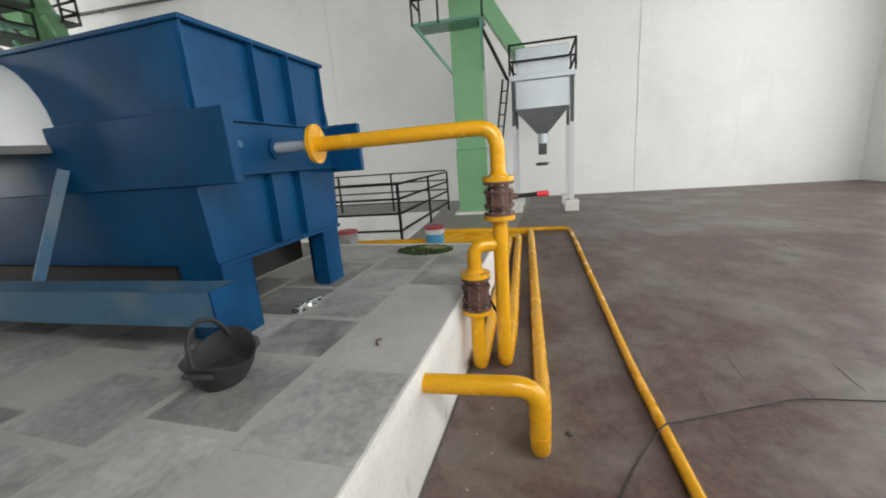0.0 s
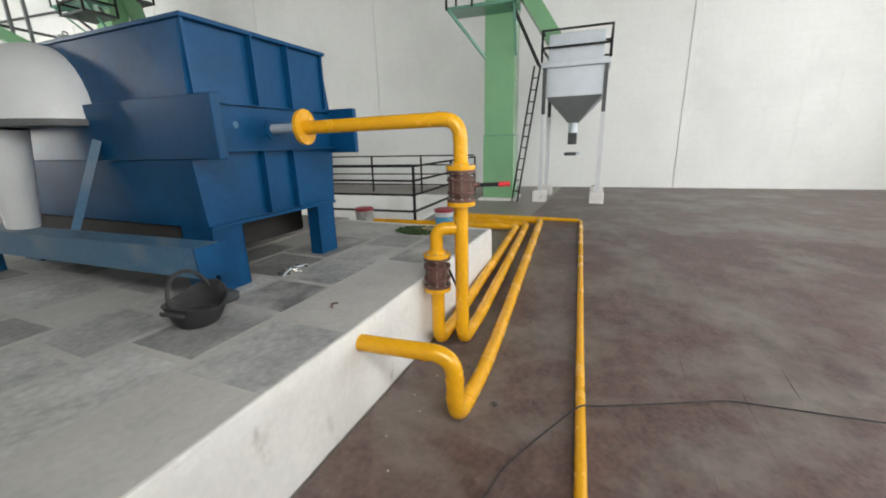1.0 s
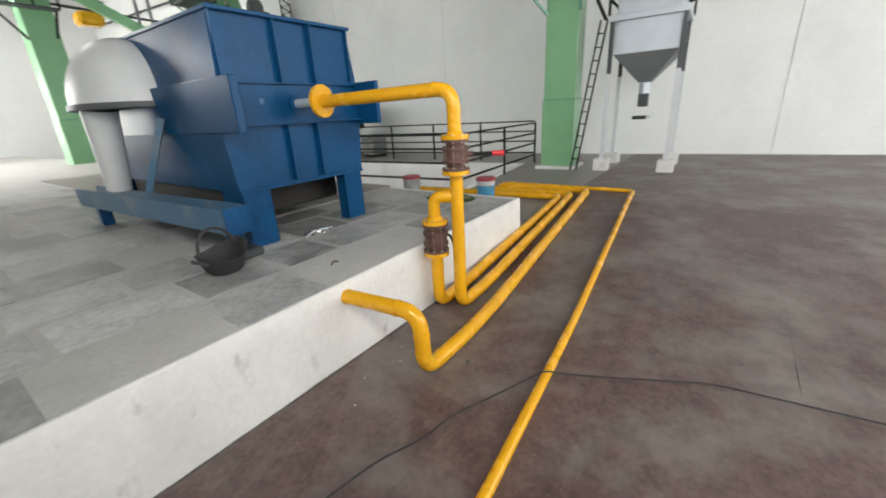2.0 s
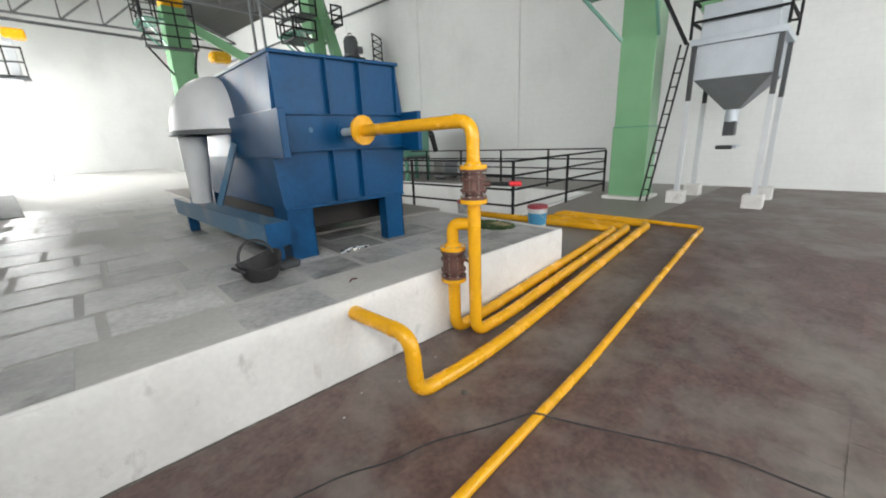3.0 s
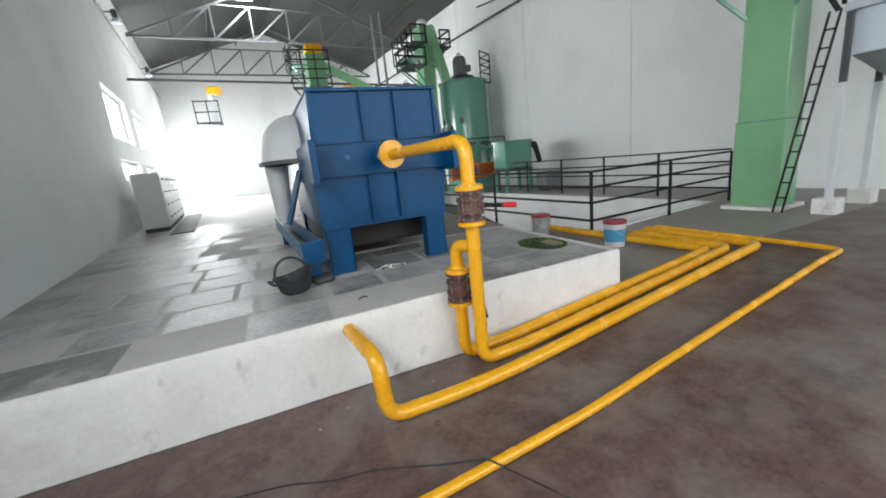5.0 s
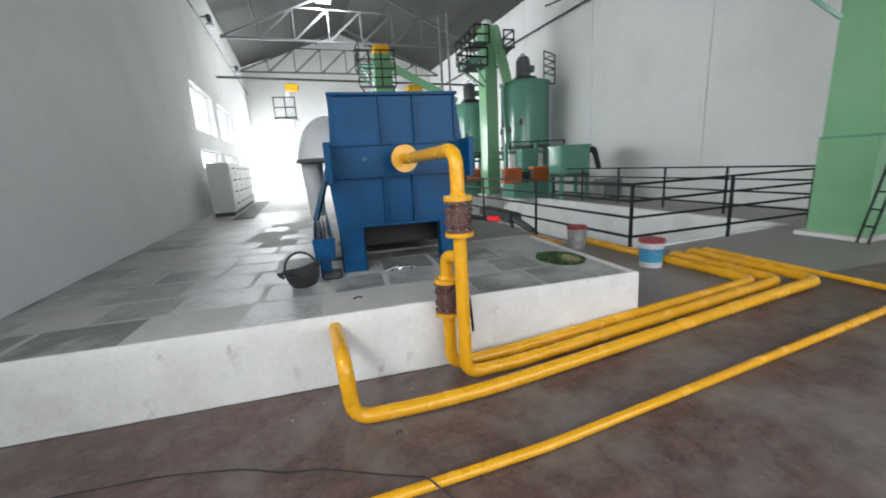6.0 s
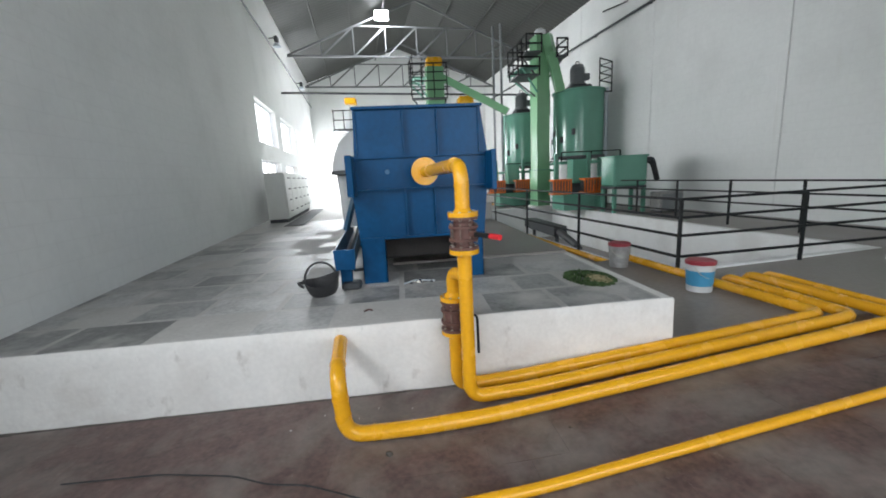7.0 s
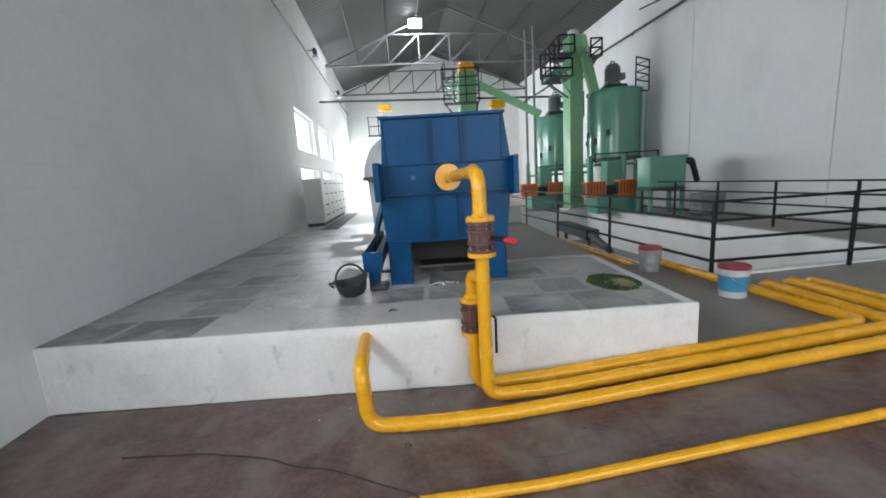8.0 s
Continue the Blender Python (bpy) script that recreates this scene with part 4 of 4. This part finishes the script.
def motor_drive():
    t = thing("drive_unit", "green box drive unit with black hoses beside the bay", "machine", pose(7.3, 8.6, 0.20))
    part("casing", box_bm((-0.5, -0.4, 0.85), (0.55, 0.4, 1.75), 0.05), GREEN2, t)
    part("lid", box_bm((-0.52, -0.42, 1.70), (0.57, 0.42, 1.76), 0.01), GREEN2, t)
    part("base_frame", box_bm((-0.5, -0.38, 0.78), (0.55, 0.38, 0.85), 0.008), DARKSTEEL, t)
    for px in (-0.44, 0.49):
        for py in (-0.32, 0.32):
            part("leg", box_bm((px - 0.05, py - 0.05, 0), (px + 0.05, py + 0.05, 0.78), 0.006), GREEN2, t)
    part("hose", tube_bm([(0.5, -0.3, 1.6), (0.75, -0.3, 1.65), (0.95, -0.3, 1.0)], 0.06, 0.15, 10), RUBBER, t, smooth=True)
    part("hose", tube_bm([(0.5, -0.1, 1.55), (0.85, -0.1, 1.55), (1.05, -0.1, 0.95)], 0.05, 0.15, 10), RUBBER, t, smooth=True)


motor_drive()

t = thing("switch_box", "grey steel box standing near the drive unit", "box", pose(8.2, 7.8, 0.262))
part("body", box_bm((-0.36, -0.25, 0.06), (0.36, 0.25, 0.60), 0.03), DIRTY, t)
part("front_panel", box_bm((-0.30, -0.262, 0.12), (0.30, -0.25, 0.54), 0.004), MIDSTEEL, t, "darker grey front panel")
for px in (-0.28, 0.28):
    part("foot", box_bm((px - 0.05, -0.2, 0), (px + 0.05, 0.2, 0.06)), DARKSTEEL, t)

# yellow heads on the far elevators
for x, y, z in ((2.35, 15.2, 6.3), (3.75, 15.6, 4.75)):
    t = thing("elevator_motor", "yellow motor housing high on the far elevator", "motor", pose(x, y, z))
    part("housing", box_bm((-0.35, -0.3, 0), (0.35, 0.3, 0.38), 0.08), YELLOW, t)

t = thing("bucket_elevator", "distant small elevator with a black gallery", "elevator", pose(-2.1, 20.5, PLAT), "bucket elevators")
part("leg_casing", box_bm((-0.14, -0.14, 0), (0.14, 0.14, 5.3), 0.01), TRUSS, t, "pale leg casing")
part("head", box_bm((-0.1, -0.28, 5.25), (0.55, 0.28, 5.6), 0.06), YELLOW, t, "yellow head")
for zz in (3.9, 4.4, 4.9):
    part("rail", bar_bm((-0.75, -0.4, zz), (0.3, -0.4, zz), 0.05), BLACK, t)
for px in (-0.75, -0.2, 0.3):
    part("rail_post", bar_bm((px, -0.4, 3.85), (px, -0.4, 4.95), 0.05), BLACK, t)
part("deck_plate", box_bm((-0.8, -0.45, 3.8), (0.35, 0.2, 3.86)), DARKSTEEL, t)

for x, y in ((4.95, 15.0), (5.22, 14.7)):
    t = thing("scaffold_pole", "slender grey-brown pole rising to the roof", "pole", pose(x, y, 0.262), "scaffold poles")
    part("pole", cyl_bm((0, 0, 0), (0, 0, 7.6), 0.05, seg=10), MIDSTEEL, t, smooth=True)
    part("foot_plate", box_bm((-0.1, -0.1, 0), (0.1, 0.1, 0.012)), MIDSTEEL, t)
t = thing("concrete_block", "low pale brown concrete block on the platform", "block", pose(2.26, 6.4, PLAT + 0.030))
part("block", box_bm((-0.30, -0.45, 0), (0.28, 0.45, 0.40), 0.02), SCREED, t)
t = thing("screw_conveyor", "dark steel conveyor standing in the sunken bay", "conveyor")
part("casing", bar_bm((4.25, 8.3, 0.16), (4.38, 6.4, 0.12), 0.34, 0.24), DARKSTEEL, t)
part("tube", cyl_bm((4.36, 6.45, 0.11), (4.04, 4.75, 0.06), 0.09, 0.07), DARKSTEEL, t, smooth=True)
part("end_cap", cyl_bm((4.04, 4.75, 0.06), (4.0, 4.55, 0.05), 0.045), DARKSTEEL, t, smooth=True)
for x, y, z in ((4.27, 8.0, 0.05), (4.37, 6.6, 0.02), (4.08, 4.95, 0.0)):
    part("leg", bar_bm((x, y, DEPTH), (x, y, z), 0.07), DARKSTEEL, t)
t = thing("marker_post", "short yellow steel post beyond the rail", "post", pose(4.75, 14.2, 0.262))
part("post", cyl_bm((0, 0, 0), (0, 0, 1.5), 0.10, seg=16), YELLOW, t, smooth=True)
part("base_plate", box_bm((-0.2, -0.2, 0), (0.2, 0.2, 0.02)), YELLOW, t)
t = thing("gallery", "black steel gallery round the pale green elevator", "gallery", pose(5.94, 12.0, 0))
for zd, x0, x1 in ((4.95, -1.05, -0.28), (5.70, -0.75, -0.20), (5.55, 0.36, 0.75)):
    part("deck_plate", box_bm((x0, -0.75, zd), (x1, 0.3, zd + 0.06)), DARKSTEEL, t)
    for zz in (0.3, 0.6):
        for yy in (-0.75, 0.3):
            part("rail", bar_bm((x0, yy, zd + zz), (x1, yy, zd + zz), 0.045), BLACK, t)
        xo = x0 if x0 < 0 else x1
        part("rail", bar_bm((xo, -0.75, zd + zz), (xo, 0.3, zd + zz), 0.045), BLACK, t)
    for px in (x0, x1):
        for yy in (-0.75, 0.3):
            part("rail_post", bar_bm((px, yy, zd), (px, yy, zd + 0.62), 0.045), BLACK, t)
    part("strut", bar_bm((x0 if x0 < 0 else x1, -0.2, zd), (-0.25 if x0 < 0 else 0.25, -0.2, zd - 0.6), 0.05), DARKSTEEL, t)
t = thing("gallery", "black steel cage round the head of the far elevator", "gallery", pose(2.35, 15.2, 0))
part("deck_plate", box_bm((-1.05, -0.75, 4.88), (0.45, -0.42, 4.93)), DARKSTEEL, t)
for zz in (5.25, 5.6, 5.95, 6.3):
    part("rail", bar_bm((-1.05, -0.72, zz), (0.45, -0.72, zz), 0.045), BLACK, t)
    part("rail", bar_bm((-1.05, -0.72, zz), (-1.05, 0.3, zz), 0.045), BLACK, t)
for px in (-1.05, -0.62, -0.1, 0.45):
    part("rail_post", bar_bm((px, -0.72, 4.9), (px, -0.72, 6.32), 0.045), BLACK, t)
part("strut", bar_bm((-1.0, -0.55, 4.9), (-0.36, -0.30, 4.1), 0.05), BLACK, t)
part("strut", bar_bm((0.4, -0.55, 4.9), (0.3, -0.26, 4.2), 0.05), BLACK, t)
t = thing("wall_bracket", "short dark steel arm on the white wall", "bracket")
part("arm", bar_bm(HALL @ Vector((U1 - 0.0, 10.2, 7.25)), HALL @ Vector((U1 - 0.5, 10.9, 7.15)), 0.04), DARKSTEEL, t)
t = thing("stair_rail", "black sloping handrail between elevator deck and hopper", "handrail")
part("rail", bar_bm((6.55, 0.80, 4.15), (6.88, 0.26, 2.98), 0.05), BLACK, t)
t = thing("dome_lamp", "shiny white dome cover on top of the elevator head", "cover", pose(5.94, 12.0, 6.44))
bm = bmesh.new()
bmesh.ops.create_uvsphere(bm, u_segments=20, v_segments=12, radius=0.19, matrix=Matrix.Translation((0, -0.05, 0.12)) @ Matrix.Diagonal((1.1, 0.9, 0.8, 1)))
part("dome", bm, WHITE, t, smooth=True)

# ---- west side ----
def cabinet(v):
    t = thing("electrical_cabinet", "tall cream electrical panel cabinet by the wall", "cabinet", HALL @ pose(U0 + 0.52, v, PLAT - 0.005), "panel cabinets")
    part("plinth_frame", box_bm((-0.24, -0.46, 0), (0.24, 0.46, 0.10)), DARKSTEEL, t)
    part("body", box_bm((-0.26, -0.48, 0.10), (0.26, 0.48, 1.40), 0.01), CABINET, t)
    for k in range(4):
        door = part("door", box_bm((0.26, -0.46, 0.13 + 0.315 * k), (0.28, 0.46, 0.425 + 0.315 * k), 0.006), CABINET, t)
        part("handle", box_bm((0.28, -0.06, 0.29 + 0.315 * k), (0.305, 0.10, 0.32 + 0.315 * k), 0.004), BLACK, door)
        part("lock", cyl_bm((0.28, 0.25, 0.30 + 0.315 * k), (0.295, 0.25, 0.30 + 0.315 * k), 0.02, seg=10), DARKSTEEL, door)
    return t


for k in range(5):
    cabinet(9.3 + 0.98 * k)
t = thing("rubber_mat", "long black rubber mat before the panel cabinets", "mat", HALL @ pose(U0 + 1.08, 11.0, PLAT))
part("mat", box_bm((-0.24, -3.3, 0.001), (0.24, 2.6, 0.012), 0.004), RUBBER, t)


def wall_lamp(v, z):
    t = thing("wall_lamp", "small silvery lamp head on the wall conduit", "lamp", HALL @ pose(U0, v, z), "wall lamps")
    part("arm", bar_bm((0, 0, 0), (0.28, 0, 0.02), 0.035), DARKSTEEL, t)
    part("housing", box_bm((0.2, -0.16, -0.16), (0.34, 0.16, 0.06), 0.03), DARKSTEEL, t)
    part("reflector", cyl_bm((0.27, -0.02, -0.17), (0.27, -0.02, -0.30), 0.08, 0.15, 16), STEEL, t, "bright tin reflector", True)


wall_lamp(20.1, 6.85)
wall_lamp(13.7, 6.98)

for v, hw, z0, z1 in WINDOWS:
    w = tagged(new("window"), "bright steel-framed window in the white wall", "window", kind="structure")
    w.matrix_world = HALL @ pose(U0 - 0.18, v, 0)
    for y0, y1, a, b in ((-hw, -hw + 0.05, z0, z1), (hw - 0.05, hw, z0, z1), (-hw + 0.05, hw - 0.05, z0, z0 + 0.05), (-hw + 0.05, hw - 0.05, z1 - 0.05, z1)):
        part("window_frame", box_bm((-0.03, y0, a), (0.03, y1, b), 0.004), TRUSS, w)
    for k in (-1, 0, 1):
        part("mullion", box_bm((-0.02, k * hw / 2 - 0.02, z0 + 0.05), (0.02, k * hw / 2 + 0.02, z1 - 0.05)), TRUSS, w)

# floodlight on the truss
t = thing("floodlight", "bright white floodlight fixed on the roof truss", "lamp", HALL @ look((1.93, 17.8, 9.42), (1.9, 10.5, 4)))
part("housing", box_bm((-0.34, -0.24, 0.0), (0.34, 0.24, 0.1), 0.02), STEEL, t)
part("lens", box_bm((-0.31, -0.21, -0.008), (0.31, 0.21, -0.002)), FLOOD, t, "glowing lens")
part("bracket", bar_bm((0, 0, 0.1), (0, -0.1, 0.3), 0.05), DARKSTEEL, t)
# glowing distance outside the openings
for n, m, w, h in (("backdrop", HALL @ pose(U0 - 2.5, 9, 3.0, 90, 0, 90), 60, 14), ("backdrop", HALL @ pose(2, V1 + 3, 3.0, 90, 0, 0), 40, 14)):
    structure(n, box_bm((-w / 2, -h / 2, -0.02), (w / 2, h / 2, 0.02)), BRIGHT, "plain overexposed daylight outside the hall", "backdrop", m)

# service pipes on the walls
t = thing("service_pipe", "thin dark conduit along the east wall", "pipe")
part("pipe", tube_bm([HALL @ Vector((U1 - 0.14, V0 + 0.2, 6.7)), HALL @ Vector((U1 - 0.14, V1 - 0.2, 6.7))], 0.045, 0, 8), DARKSTEEL, t)
for v in range(-6, 26, 3):
    part("clamp", cyl_bm(HALL @ Vector((U1 - 0.14, v, 6.7)), HALL @ Vector((U1, v, 6.7)), 0.03, seg=8), DARKSTEEL, t)
t = thing("service_pipe", "thin dark conduit along the west wall", "pipe")
part("pipe", tube_bm([HALL @ Vector((U0 + 0.12, V0 + 0.2, 6.6)), HALL @ Vector((U0 + 0.12, V1 - 0.2, 6.6))], 0.03, 0, 8), DARKSTEEL, t)
t = thing("service_pipe", "dark pipe spanning the hall on hangers", "pipe")
part("pipe", tube_bm([(-4.1, 14.8, 5.35), (7.9, 16.9, 5.35)], 0.045, 0, 8), DARKSTEEL, t)

# ---- small things ----
t = thing("cable", "thin black cable lying across the floor", "cable")
part("wire", tube_bm([(-1.6, -0.62, 0.012), (-1.05, -0.64, 0.012), (-0.61, -0.73, 0.012), (-0.40, -0.83, 0.012), (-0.18, -0.87, 0.012), (0.13, -1.02, 0.014), (0.27, -1.12, 0.05), (0.34, -1.185, 0.085), (0.40, -1.25, 0.05), (0.54, -1.45, 0.012), (0.8, -2.0, 0.012), (1.0, -4.0, 0.02)], 0.0045, 0.08, 8), RUBBER, t, smooth=True)


def rubble(x, y, z, s, material, label):
    bm = bmesh.new()
    bmesh.ops.create_icosphere(bm, subdivisions=1, radius=s)
    for v in bm.verts:
        v.co *= rng.uniform(0.6, 1.15)
        v.co.z = max(-0.3 * s, v.co.z * 0.6)
    tagged(link("rubble", bm, material, pose(x, y, z + 0.3 * s, 0, 0, rng.uniform(0, 360))), label, "rubble", "rubble on the floor")


for x, y, s in ((0.27, -0.70, 0.05), (0.18, -0.2, 0.012), (0.42, -0.25, 0.014), (-0.4, -0.35, 0.016), (0.05, -0.3, 0.012), (0.6, -0.42, 0.02), (-0.2, -0.22, 0.013), (1.4, -0.7, 0.02)):
    rubble(x, y, floor_z(x), s * 0.55, SCREED if s < 0.02 else GRIME, "small chip of rubble on the floor")
for x, y, s in ((0.46, 1.10, 0.035), (0.53, 1.13, 0.03), (0.58, 1.09, 0.042), (0.66, 1.12, 0.034), (0.71, 1.07, 0.02), (0.50, 1.06, 0.018), (0.62, 1.15, 0.02), (0.60, 1.04, 0.024)):
    rubble(x, y, PLAT, s, TIN if s in (0.03, 0.042, 0.024) else DARKSTEEL, "bit of scrap left on the slabs")
t = thing("wood_splinter", "small bent brown splinter on the pale slab", "scrap")
part("splinter", tube_bm([(0.08, 0.30, PLAT + 0.006), (0.12, 0.33, PLAT + 0.012), (0.15, 0.31, PLAT + 0.006)], 0.006, 0.02, 6), IRON, t)
t = thing("scrap_rod", "short dark twisted metal rod on the slabs", "scrap")
part("rod", tube_bm([(0.42, 1.04, PLAT + 0.008), (0.55, 1.09, PLAT + 0.03), (0.74, 1.08, PLAT + 0.008)], 0.008, 0.05, 8), STEEL, t, smooth=True)

# ---- slabs and tiles, piece by piece ----
screed = bpy.data.objects["screed"]
SLABS = {}


def slab_mesh(w, d, material, thick=0.012):
    key = (round(w, 2), round(d, 2), material.name)
    if key not in SLABS:
        bm = box_bm((-w / 2, -d / 2, -thick), (w / 2, d / 2, 0), 0.0025 if thick < 0.015 else 0.0002)
        me = bpy.data.meshes.new("stone_slab")
        bm.to_mesh(me)
        bm.free()
        me.materials.append(material)
        SLABS[key] = me
    return SLABS[key]


rng = random.Random(11)
count = 0
# first row from the plinth's edge, then the rest in courses
y, row = -0.008, 0
while y < 8.5:
    d = (0.54, 0.52, 0.57, 0.5)[row % 4]
    x = (-3.35, -3.0, -3.2)[row % 3]
    widths = [0.62, 0.55, 0.74, 0.68, 0.62, 0.75, 0.47, 0.60, 0.55, 0.5] if row == 0 else None
    k = 0
    while x < PX1 - 0.12:
        w = widths[k % len(widths)] if widths else rng.choice((0.5, 0.58, 0.66, 0.76))
        w = min(w, PX1 - 0.10 - x)
        k += 1
        if w > 0.12 and count < 298 and not (x + w > 1.5 and y > 1.75):
            pale = row == 0 and -0.2 < x + w / 2 < 0.6
            ob = new("stone_slab", slab_mesh(w - 0.05, d - 0.05, PALE if pale else SLAB))
            ob.matrix_world = pose(x + w / 2, y + d / 2, PLAT + rng.uniform(-0.0015, 0.001), 0, 0, rng.uniform(-1.3, 1.3))
            ob.parent = screed
            count += 1
        x += w
    y += d
    row += 1

front = bpy.data.objects["floor_front"]
count = 0
y = -3.6
row = 0
while y < -0.02:
    d = min(0.30, -0.005 - y)
    x = -2.6 + (0.23 if row % 2 else 0)
    while x < 3.6:
        w = 0.46
        if count < 298 and d > 0.05:
            ob = new("floor_tile", slab_mesh(w - 0.0004, d - 0.0004, TILE, 0.02))
            xm = x + w / 2
            za, zb = floor_z(x), floor_z(x + w)
            tilt = math.degrees(math.atan((zb - za) / w))
            ob.matrix_world = pose(xm, y + d / 2, (za + zb) / 2 + 0.001 + rng.uniform(-0.0002, 0.0002), 0, -tilt, rng.uniform(-0.3, 0.3))
            ob.parent = front
            count += 1
        x += w
    y += 0.30
    row += 1
